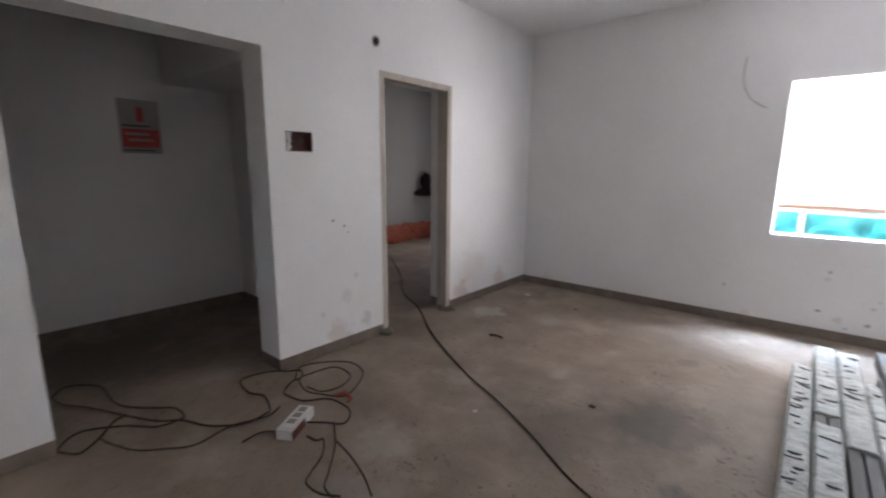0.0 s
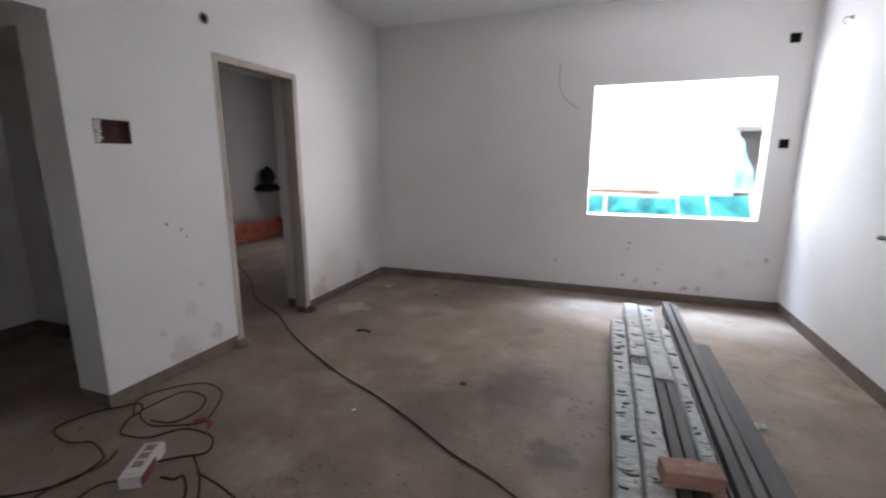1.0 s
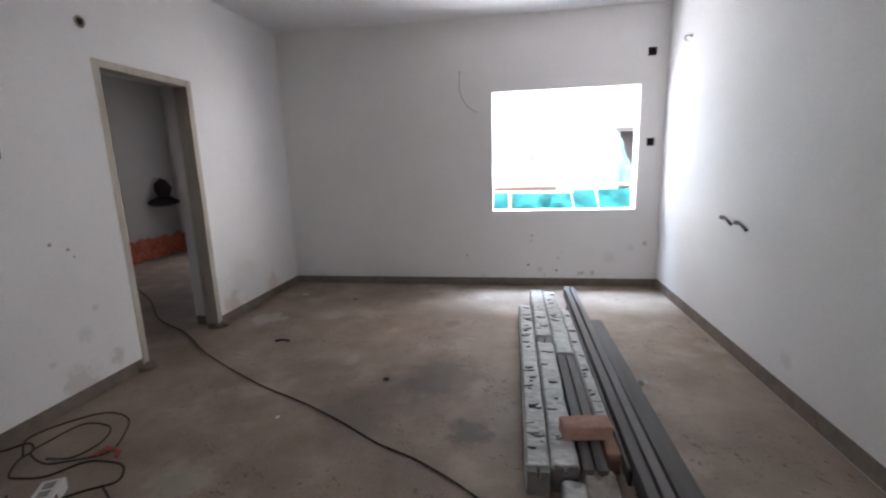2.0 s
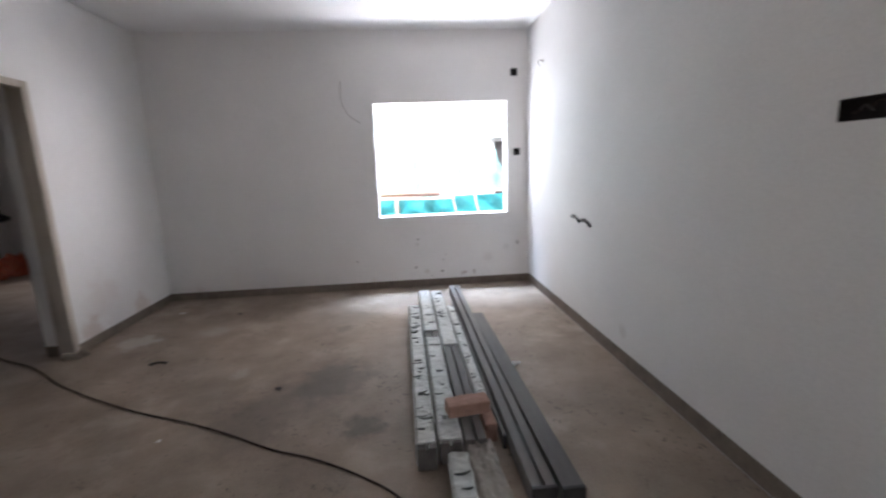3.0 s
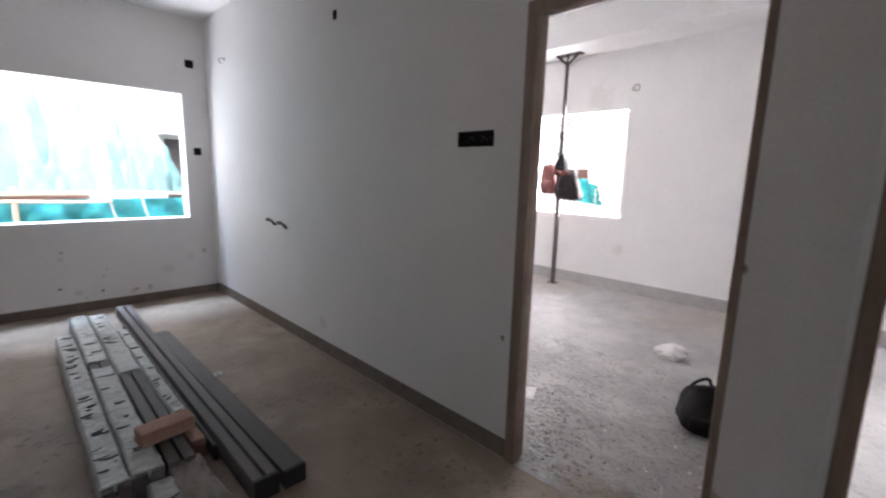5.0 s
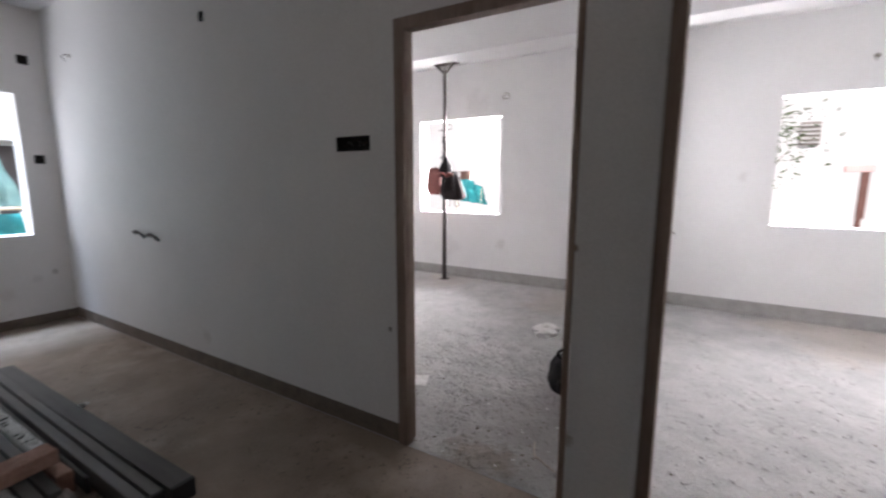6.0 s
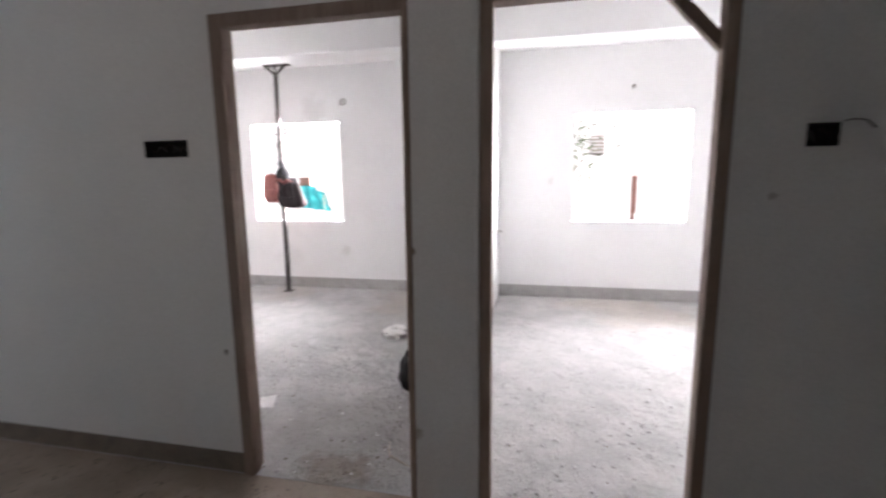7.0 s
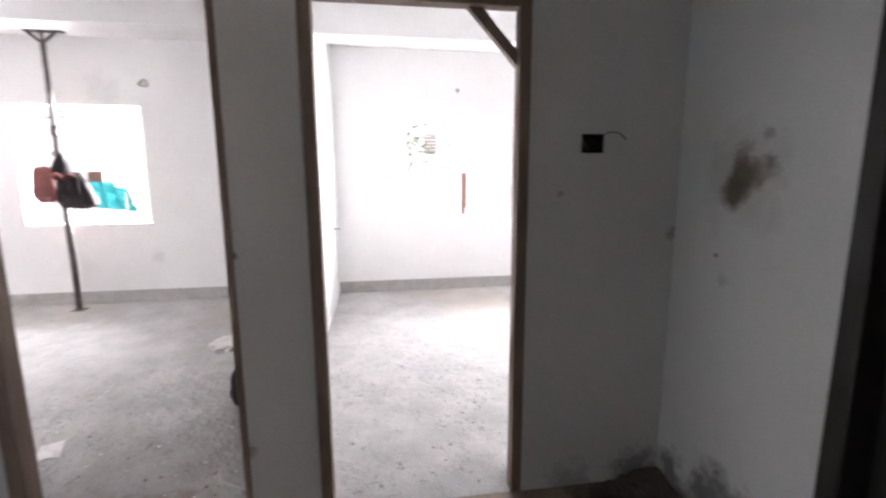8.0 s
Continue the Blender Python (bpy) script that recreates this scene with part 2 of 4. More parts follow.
white_plastic = material("white_card", (0.66, 0.64, 0.62), (0.76, 0.74, 0.72), 8.0, 0.6, 0.15)
poster_white = material("poster_paper", (0.3, 0.28, 0.28), (0.42, 0.4, 0.39), 8.0, 0.5, 0.05)
poster_red = material("poster_red", (0.42, 0.04, 0.025), (0.52, 0.07, 0.045), 8.0, 0.5, 0.05)
tarp_orange = material("orange_sheet", (0.3, 0.05, 0.02), (0.5, 0.11, 0.045), 7.0, 0.3, 0.3)
bag_black = material("black_bag", (0.008, 0.007, 0.008), (0.022, 0.019, 0.02), 12.0, 0.75, 0.3, spec=0.2)
bag_brown = material("brown_bag", (0.016, 0.012, 0.013), (0.042, 0.03, 0.031), 12.0, 0.75, 0.3, spec=0.2)
bag_red = material("red_bag", (0.12, 0.024, 0.02), (0.2, 0.05, 0.04), 12.0, 0.6, 0.3)
stone = material("grey_stone", (0.26, 0.235, 0.21), (0.38, 0.345, 0.31), 10.0, 0.85, 0.7, 60.0)
film_wrap = material("milky_wrap", (0.34, 0.357, 0.345), (0.68, 0.70, 0.675), 18.0, 0.35, 1.0, 45.0, blotch=(0.16, 0.172, 0.164), blotch_scale=7.0, blotch_cover=0.56, distance=0.01, stretch=(0.6, 1.4, 1), spec=0.7)
profile_grey = material("grey_profile", (0.115, 0.108, 0.103), (0.185, 0.174, 0.166), 6.0, 0.6, 0.1, metal=0.0, spec=0.3, stretch=(4, 0.5, 4), vary=0.25)
slit_dark = material("slit_shadow", (0.035, 0.04, 0.037), (0.09, 0.1, 0.093), 30.0, 0.7, 0.2)
rubber_black = material("black_cap", (0.012, 0.012, 0.013), (0.03, 0.03, 0.03), 9.0, 0.6, 0.2)
bamboo = material("bamboo_cane", (0.5, 0.43, 0.3), (0.64, 0.56, 0.42), 7.0, 0.6, 0.2)
outer_white = material("white_render", (0.74, 0.735, 0.72), (0.82, 0.815, 0.8), 0.8, 0.85, 0.2)
post_brown = material("brown_post", (0.1, 0.045, 0.035), (0.16, 0.075, 0.06), 6.0, 0.8, 0.3)
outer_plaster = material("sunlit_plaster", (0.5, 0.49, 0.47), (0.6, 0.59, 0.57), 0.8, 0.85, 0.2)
outer_brown = material("brown_board", (0.28, 0.16, 0.12), (0.4, 0.24, 0.19), 3.0, 0.8, 0.2)
pink_slab = material("pink_slab", (0.58, 0.4, 0.38), (0.68, 0.48, 0.45), 3.0, 0.85, 0.2)
outer_grey = material("dark_opening", (0.05, 0.045, 0.045), (0.1, 0.09, 0.09), 3.0, 0.8, 0.2)
teal_sheet = material("teal_sheet", (0.01, 0.3, 0.33), (0.08, 0.5, 0.53), 5.0, 0.5, 0.3)
# kept dark so the added lamps bounce less off the ground
ground_earth = material("earth", (0.07, 0.058, 0.045), (0.12, 0.1, 0.08), 0.7, 0.95, 0.6, 30.0, distance=0.03)
leaf_green = material("leaf", (0.05, 0.085, 0.03), (0.11, 0.16, 0.06), 2.0, 0.6, 0.1)
bark = material("bark", (0.1, 0.075, 0.055), (0.19, 0.15, 0.11), 8.0, 0.9, 0.8)
# unseen outer faces, coloured dark to absorb the added lamps' light
outer_wall = material("dark_outer_face", (0.1, 0.092, 0.085), (0.16, 0.15, 0.14), 2.0, 0.9, 0.3)


def net_material(name, tone, density):
    """Loosely woven safety net: part of the light goes through the mesh."""
    m = bpy.data.materials.new(name)
    m.use_nodes = True
    n, link = m.node_tree.nodes, m.node_tree.links.new
    b = n["Principled BSDF"]
    b.inputs["Base Color"].default_value = (*tone, 1)
    b.inputs["Roughness"].default_value = 0.7
    clear, mixer, soft, both = n.new("ShaderNodeBsdfTransparent"), n.new("ShaderNodeMixShader"), n.new("ShaderNodeBsdfTranslucent"), n.new("ShaderNodeMixShader")
    soft.inputs["Color"].default_value = (*tone, 1)
    tex, geo, level = n.new("ShaderNodeTexNoise"), n.new("ShaderNodeNewGeometry"), n.new("ShaderNodeMapRange")
    tex.inputs["Scale"].default_value, tex.inputs["Detail"].default_value = 2.5, 6
    link(geo.outputs["Position"], tex.inputs["Vector"])
    level.inputs["From Min"].default_value, level.inputs["From Max"].default_value = 0.3, 0.7
    level.inputs["To Min"].default_value, level.inputs["To Max"].default_value = density - 0.2, density + 0.15
    link(tex.outputs["Fac"], level.inputs["Value"])
    link(b.outputs["BSDF"], both.inputs[1])
    link(soft.outputs["BSDF"], both.inputs[2])
    link(level.outputs["Result"], mixer.inputs["Fac"])
    link(clear.outputs["BSDF"], mixer.inputs[1])
    link(both.outputs["Shader"], mixer.inputs[2])
    link(mixer.outputs["Shader"], n["Material Output"].inputs["Surface"])
    return m


net_pale = net_material("pale_net", (0.65, 0.76, 0.74), 0.55)
net_green = net_material("green_net", (0.3, 0.55, 0.53), 0.72)


# ---- mesh helpers ----
def mesh_of(name, bm, mat, smooth=False):
    bmesh.ops.recalc_face_normals(bm, faces=bm.faces)
    me = bpy.data.meshes.new(name)
    bm.to_mesh(me)
    bm.free()
    me.materials.append(mat)
    if smooth:
        for p in me.polygons:
            p.use_smooth = True
    return me


def part(name, bm, mat, parent, label="", smooth=False):
    ob = new(name, mesh_of(name, bm, mat, smooth))
    ob.parent = parent
    if parent is not None:
        ob.matrix_parent_inverse = Matrix.Identity(4)
    return tagged(ob, label)


def thing(name, label, category, place=(0, 0, 0), turn=0.0, group=""):
    """The Empty at a thing's base, which carries its parts."""
    ob = new(name)
    ob.empty_display_size = 0.1
    ob.matrix_world = pose(*place, 0, 0, turn)
    return tagged(ob, label, category, group)


def single(name, bm, mat, label, category, place=(0, 0, 0), turn=0.0, group="", smooth=False, kind=""):
    ob = new(name, mesh_of(name, bm, mat, smooth))
    ob.matrix_world = pose(*place, 0, 0, turn)
    return tagged(ob, label, category, group, kind)


def box(bm, lo, hi, bevel=0.0, jitter=0.0):
    c = [(a + b) / 2 for a, b in zip(lo, hi)]
    s = [max(b - a, 1e-4) for a, b in zip(lo, hi)]
    made = bmesh.ops.create_cube(bm, size=1.0, matrix=Matrix.Translation(c) @ Matrix.Diagonal((*s, 1)))
    verts = made["verts"]
    if bevel:
        edges = list({e for v in verts for e in v.link_edges})
        r = bmesh.ops.bevel(bm, geom=edges, offset=bevel, segments=2, affect="EDGES", profile=0.5)
        verts = r["verts"]
    if jitter:
        for v in verts:
            v.co += Vector((random.uniform(-1, 1), random.uniform(-1, 1), random.uniform(-1, 1))) * jitter
    return verts


def boxed(lo, hi, bevel=0.0, jitter=0.0):
    bm = bmesh.new()
    box(bm, lo, hi, bevel, jitter)
    return bm


def tube(bm, points, radius, sides=8, caps=True):
    """A round bar through the points; radius may be one value or one a point."""
    pts = [Vector(p) for p in points]
    radii = radius if isinstance(radius, (list, tuple)) else [radius] * len(pts)
    rings = []
    normal = None
    for i, p in enumerate(pts):
        d = (pts[min(i + 1, len(pts) - 1)] - pts[max(i - 1, 0)]).normalized()
        if normal is None:
            normal = d.orthogonal().normalized()
        normal = (normal - d * normal.dot(d)).normalized()
        side = d.cross(normal)
        rings.append([bm.verts.new(p + (normal * math.cos(a) + side * math.sin(a)) * radii[i]) for a in (2 * math.pi * k / sides for k in range(sides))])
    for a, b in zip(rings, rings[1:]):
        for k in range(sides):
            bm.faces.new((a[k], a[(k + 1) % sides], b[(k + 1) % sides], b[k]))
    if caps:
        bm.faces.new(rings[0])
        bm.faces.new(rings[-1])


def smooth_path(points, steps=8):
    """Catmull-Rom through the points."""
    p = [Vector(q) for q in points]
    p = [p[0] * 2 - p[1]] + p + [p[-1] * 2 - p[-2]]
    out = []
    for i in range(1, len(p) - 2):
        for k in range(steps):
            t = k / steps
            out.append(0.5 * (2 * p[i] + (p[i + 1] - p[i - 1]) * t + (2 * p[i - 1] - 5 * p[i] + 4 * p[i + 1] - p[i + 2]) * t * t + (3 * p[i] - p[i - 1] - 3 * p[i + 1] + p[i + 2]) * t ** 3))
    return out + [p[-2]]


def wall(name, along, near, far, a0, a1, z0, z1, mat, holes=(), niches=(), depth=0.05, label="", outer=None):
    """A wall with thickness. along: the axis it runs on; near: the side that carries the niches; holes and niches: (a0, a1, z0, z1)."""
    cuts_a = sorted({a0, a1, *(v for h in (*holes, *niches) for v in h[:2])})
    cuts_z = sorted({z0, z1, *(v for h in (*holes, *niches) for v in h[2:])})
    inner = near + depth * (1 if far > near else -1)

    def state(i, j):
        if not (0 <= i < len(cuts_a) - 1 and 0 <= j < len(cuts_z) - 1):
            return 0
        a, z = (cuts_a[i] + cuts_a[i + 1]) / 2, (cuts_z[j] + cuts_z[j + 1]) / 2
        if any(h[0] < a < h[1] and h[2] < z < h[3] for h in holes):
            return 0
        return 2 if any(h[0] < a < h[1] and h[2] < z < h[3] for h in niches) else 1

    bm = bmesh.new()
    known = {}

    def vert(a, d, z):
        key = (round(a, 5), round(d, 5), round(z, 5))
        if key not in known:
            known[key] = bm.verts.new((a, d, z) if along == "x" else (d, a, z))
        return known[key]

    def quad(*corners):
        return bm.faces.new([vert(*c) for c in corners])

    for i in range(len(cuts_a) - 1):
        for j in range(len(cuts_z) - 1):
            s = state(i, j)
            if not s:
                continue
            p, q, u, w = cuts_a[i], cuts_a[i + 1], cuts_z[j], cuts_z[j + 1]
            d = near if s == 1 else inner
            quad((p, d, u), (q, d, u), (q, d, w), (p, d, w))
            quad((p, far, u), (q, far, u), (q, far, w), (p, far, w)).material_index = 1 if outer else 0
            for di, dj, c0, c1 in ((-1, 0, (p, u), (p, w)), (1, 0, (q, u), (q, w)), (0, -1, (p, u), (q, u)), (0, 1, (p, w), (q, w))):
                o = state(i + di, j + dj)
                if o == 0:
                    quad((c0[0], d, c0[1]), (c1[0], d, c1[1]), (c1[0], far, c1[1]), (c0[0], far, c0[1]))
                elif s == 2 and o == 1:
                    quad((c0[0], near, c0[1]), (c1[0], near, c1[1]), (c1[0], inner, c1[1]), (c0[0], inner, c0[1]))
    ob = single(name, bm, mat, label or "white-primed plastered wall, unpainted and smudged", "wall", kind="structure")
    if outer:
        ob.data.materials.append(outer)
    return ob


def structure(name, bm, mat, label, category):
    return single(name, bm, mat, label, category, kind="structure")


# ---- plan ----
XE, XE2, XW, XW2 = 1.987, 2.077, -2.232, -2.49
YN, YN2, YS, YS2 = 5.377, 5.577, -1.46, -1.592
XF, XF2 = 5.703, 5.903
TOP, SKIRT, SKIRT_E, SKIRT2, FLOOR, F2 = 2.89, 0.066, 0.086, 0.122, -0.026, -0.025
ALCOVE_X, ALCOVE_N, ALCOVE_S = -3.98, 2.62, -0.9
D_X, D_N, D_S = -5.80, 7.75, 2.74
C_N, B_S, C_S = 0.31, 0.41, -3.2

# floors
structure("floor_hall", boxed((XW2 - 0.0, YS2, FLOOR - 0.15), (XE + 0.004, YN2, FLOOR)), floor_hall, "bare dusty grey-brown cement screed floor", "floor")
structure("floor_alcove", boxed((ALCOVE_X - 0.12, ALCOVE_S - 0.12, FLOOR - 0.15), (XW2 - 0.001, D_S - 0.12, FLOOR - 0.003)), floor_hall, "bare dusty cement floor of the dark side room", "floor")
structure("floor_west_room", boxed((D_X - 0.12, D_S - 0.119, FLOOR - 0.15), (XW2 - 0.001, D_N + 0.2, FLOOR)), floor_hall, "bare cement floor of the west bedroom", "floor")
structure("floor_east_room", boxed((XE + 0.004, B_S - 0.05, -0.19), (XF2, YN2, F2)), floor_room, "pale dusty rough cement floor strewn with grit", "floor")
structure("floor_south_east_room", boxed((XE + 0.004, C_S - 0.12, -0.19), (XF2, B_S - 0.051, F2)), floor_room, "pale dusty rough cement floor", "floor")
structure("floor_washroom", boxed((-0.3, -2.8, FLOOR - 0.15), (XE + 0.003, YS2 - 0.001, FLOOR)), floor_hall, "dark bare cement floor of the washroom", "floor")

# ceilings
structure("ceiling", boxed((XW2 + 0.001, C_S - 0.12, TOP), (XF2, YN2, TOP + 0.15)), paint_ceiling, "white-primed concrete ceiling slab", "ceiling")
structure("ceiling_west", boxed((D_X - 0.12, ALCOVE_S - 0.12, TOP), (XW2, D_N + 0.2, TOP + 0.15)), paint_ceiling, "white-primed ceiling slab of the west rooms", "ceiling")

# walls of the hall
wall("wall_north", "x", YN, YN2, XW2, XF2, SKIRT, TOP, paint_north, holes=[(0.219, 1.744, 0.841, 2.126)], niches=[(1.793, 1.873, 2.394, 2.474), (1.824, 1.899, 1.506, 1.586)], outer=outer_wall)
wall("wall_east", "y", XE, XE2, C_S - 0.12, YN, SKIRT_E, TOP, paint_east, holes=[(0.364, 1.241, SKIRT_E, 2.09), (-0.79, 0.087, SKIRT_E, 2.093)], niches=[(1.395, 1.623, 1.505, 1.58), (-1.108, -1.012, 1.485, 1.562), (2.742, 2.787, 2.345, 2.405)])
wall("wall_west", "y", XW, XW2, YS2, YN2, SKIRT, TOP, paint_west, holes=[(0.84, 2.038, SKIRT, 2.12), (2.998, 3.894, SKIRT, 2.135)], niches=[(2.17, 2.369, 1.492, 1.622)])
# the unseen opening at x -1.75 to -0.65 admits the added south lamp
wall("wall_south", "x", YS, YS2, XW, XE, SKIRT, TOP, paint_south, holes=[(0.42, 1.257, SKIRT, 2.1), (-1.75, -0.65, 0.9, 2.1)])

# raw cement bands at the foot of the walls, set back behind the plaster
R = 0.007


def band(name, lo, hi, mat=None):
    structure(name, boxed(lo, hi, 0.004), mat or cement_band, "raw grey cement strip left below the plaster", "baseboard")


band("baseboard", (XW - 0.1, YN + R, FLOOR), (XE + 0.1, YN2, SKIRT))
for a, b in ((YS, 0.84), (2.037, 2.998), (3.894, YN)):
    band("baseboard", (XW2, a, FLOOR), (XW - R, b, SKIRT))
structure("trim", boxed((XE + 0.001, 0.087, FLOOR), (XE2 - 0.001, 0.364, SKIRT_E)), paint_east, "smudged plaster down to the floor between the doors", "trim")
structure("trim", boxed((XE + 0.001, YS, FLOOR), (XE2 - 0.001, -0.79, SKIRT_E)), paint_east, "smudged plaster down to the floor beside the door", "trim")
structure("trim", boxed((1.257, YS2 + 0.001, FLOOR), (XE, YS - 0.001, SKIRT)), paint_south, "sooty plaster down to the floor in the corner", "trim")
for a, b, m in ((1.241, YN, None),):
    band("baseboard", (XE + R, a, FLOOR), (XE2 - R, b, SKIRT_E), m)
for a, b, m in ((XW, 0.42, None),):
    band("baseboard", (a, YS2, FLOOR), (b, YS - R, SKIRT), m)

# east rooms
wall("wall_far_east", "y", XF, XF2, C_S - 0.12, YN, SKIRT2, TOP, paint_inner, holes=[(2.376, 3.655, 0.9, 2.192), (-1.80, -0.552, 0.917, 2.163)], outer=outer_wall)
wall("wall_between_rooms", "x", C_N, B_S, XE2, XF, F2, TOP, paint_inner)
wall("wall_south_east", "x", C_S, C_S - 0.12, XE2, XF, F2, TOP, paint_inner)
band("baseboard", (XF + R, C_S - 0.1, F2), (XF2, YN, SKIRT2), cement_band_light)
band("baseboard", (XE2 + 0.3, B_S - 0.004, F2), (XF, B_S + 0.004, SKIRT2), cement_band_light)
structure("beam_east", boxed((4.26, B_S, 2.60), (4.50, YN, TOP), 0.006), paint_ceiling, "white-primed concrete beam below the ceiling", "beam")
structure("beam_south_east", boxed((4.31, C_S, 2.60), (4.55, C_N, TOP), 0.006), paint_ceiling, "white-primed concrete beam below the ceiling", "beam")

# dark side room behind the wide opening
wall("wall_alcove_back", "y", ALCOVE_X, ALCOVE_X - 0.12, ALCOVE_S - 0.12, ALCOVE_N, 0.1, TOP, paint_inner)
wall("wall_alcove_south", "x", ALCOVE_S, ALCOVE_S - 0.12, ALCOVE_X, XW2, FLOOR, TOP, paint_inner)
wall("wall_alcove_north", "x", ALCOVE_N, D_S, D_X - 0.12, XW2, 0.1, TOP, paint_inner)
band("baseboard", (ALCOVE_X - 0.12, ALCOVE_S, FLOOR), (ALCOVE_X - R, ALCOVE_N, 0.1))
band("baseboard", (D_X, ALCOVE_N + R, FLOOR), (XW2, D_S - R, 0.1))
structure("loft_beam", boxed((ALCOVE_X, 2.05, 2.08), (XW2, ALCOVE_N, TOP), 0.006), paint_inner, "white-primed concrete loft block under the ceiling", "beam")

# west bedroom
wall("wall_west_room_far", "y", D_X, D_X - 0.12, D_S, D_N + 0.2, FLOOR, TOP, paint_inner)
# unseen opening added for the lamp outside this room
wall("wall_west_room_north", "x", D_N, D_N + 0.2, D_X, XW2, FLOOR, TOP, paint_inner, holes=[(-4.7, -3.3, 0.86, 2.13)])
wall("wall_west_room_east", "y", XW2, XW2 + 0.12, YN2, D_N + 0.2, FLOOR, TOP, paint_inner)

# washroom behind the dark door
wall("wall_washroom_west", "y", -0.18, -0.3, -2.8, YS2, FLOOR, TOP, paint_south)
wall("wall_washroom_south", "x", -2.68, -2.8, -0.18, XE, FLOOR, TOP, paint_south)


# ---- door frames ----
def door_frame(name, label, side, y0, y1, head_z0, head_z1, foot, face0, face1, x_front, x_back, mat):
    """A rebated frame in a wall that runs along y: two jambs and a head. face0, face1: the widths that show."""
    f = tagged(new(name), label, "door frame", kind="structure")
    f.matrix_world = pose(x_front, (y0 + y1) / 2, foot)
    back = abs(x_back - x_front)
    c = (y0 + y1) / 2
    for a, b, inner in ((y0, y0 + face0, 1), (y1 - face1, y1, -1)):
        bm = bmesh.new()
        lo, hi = sorted((0.0, side * back * 0.62))
        box(bm, (lo, a - c, 0), (hi, b - c, head_z1 - foot), 0.004)
        lo, hi = sorted((side * back * 0.62, side * back))
        a2, b2 = (a, b - 0.014) if inner == 1 else (a + 0.014, b)
        if b2 - a2 > 0.004:
            box(bm, (lo, a2 - c, 0), (hi, b2 - c, head_z1 - foot), 0.002)
        part("jamb", bm, mat, f)
    bm = bmesh.new()
    lo, hi = sorted((0.0, side * back * 0.62))
    box(bm, (lo, y0 + face0 - c + 0.0005, head_z0 - foot), (hi, y1 - face1 - c - 0.0005, head_z1 - foot), 0.004)
    lo, hi = sorted((side * back * 0.62, side * back))
    box(bm, (lo, y0 + face0 - c + 0.0005, head_z0 - foot + 0.014), (hi, y1 - face1 - c - 0.0005, head_z1 - foot), 0.002)
    part("head", bm, mat, f)
    return f


door_frame("door_1", "raw brown wooden door frame without a door leaf", 1, 0.365, 1.24, 2.034, 2.089, FLOOR, 0.027, 0.056, XE - 0.004, XE2 + 0.004, wood)
d2 = door_frame("door_2", "raw brown wooden door frame with a diagonal brace", 1, -0.789, 0.086, 2.03, 2.092, FLOOR, 0.048, 0.048, XE - 0.004, XE2 + 0.004, wood)
door_frame("door_3", "pale primed wooden door frame without a door leaf", -1, 2.999, 3.893, 2.082, 2.134, FLOOR, 0.052, 0.058, XW + 0.004, XW - 0.13, wood_pale)
bm = bmesh.new()
box(bm, (-0.016, -0.165, -0.021), (0.016, 0.165, 0.021), 0.002)
bmesh.ops.rotate(bm, verts=bm.verts, cent=(0, 0, 0), matrix=Matrix.Rotation(radians(47), 3, "X"))
brace = part("brace", bm, wood, d2, "rough diagonal brace of brown wood")
brace.location = (0.045, -0.655 - (0.086 - 0.789) / 2, 1.94 - FLOOR)
structure("trim", boxed((XE - 0.012, 0.089, FLOOR), (XE + 0.003, 0.107, TOP - 0.01), 0.005), paint_inner, "narrow white plaster bead beside the door frame", "trim")
f4 = tagged(new("door_4"), "dark brown door frame, coloured near-black", "door frame", kind="structure")
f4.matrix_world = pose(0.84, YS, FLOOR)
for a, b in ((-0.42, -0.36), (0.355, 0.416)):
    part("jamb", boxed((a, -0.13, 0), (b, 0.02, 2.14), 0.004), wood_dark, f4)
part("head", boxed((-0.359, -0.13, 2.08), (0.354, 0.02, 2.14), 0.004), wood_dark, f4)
# near-black panel closes the doorway, imitating the unlit room behind
part("door_leaf", boxed((-0.355, -0.11, 0.01), (0.35, -0.075, 2.07), 0.003), wood_dark, f4, "near-black panel standing in for the dark room beyond")

# pads of mortar at the feet of the pale frame
for y in (3.02, 3.87):
    bm = bmesh.new()
    bmesh.ops.create_icosphere(bm, subdivisions=3, radius=1.0)
    for v in bm.verts:
        v.co = Vector((v.co.x * 0.09, v.co.y * 0.075, max(v.co.z, -0.2) * 0.045)) * (1 + 0.35 * noise.noise(v.co * 2.1 + Vector((y, 0, 0))))
    single("mortar_pad", bm, cement_band, "dark lump of spilled mortar at the foot of the door frame", "mortar", (XW - 0.03, y, FLOOR + 0.006), smooth=True)


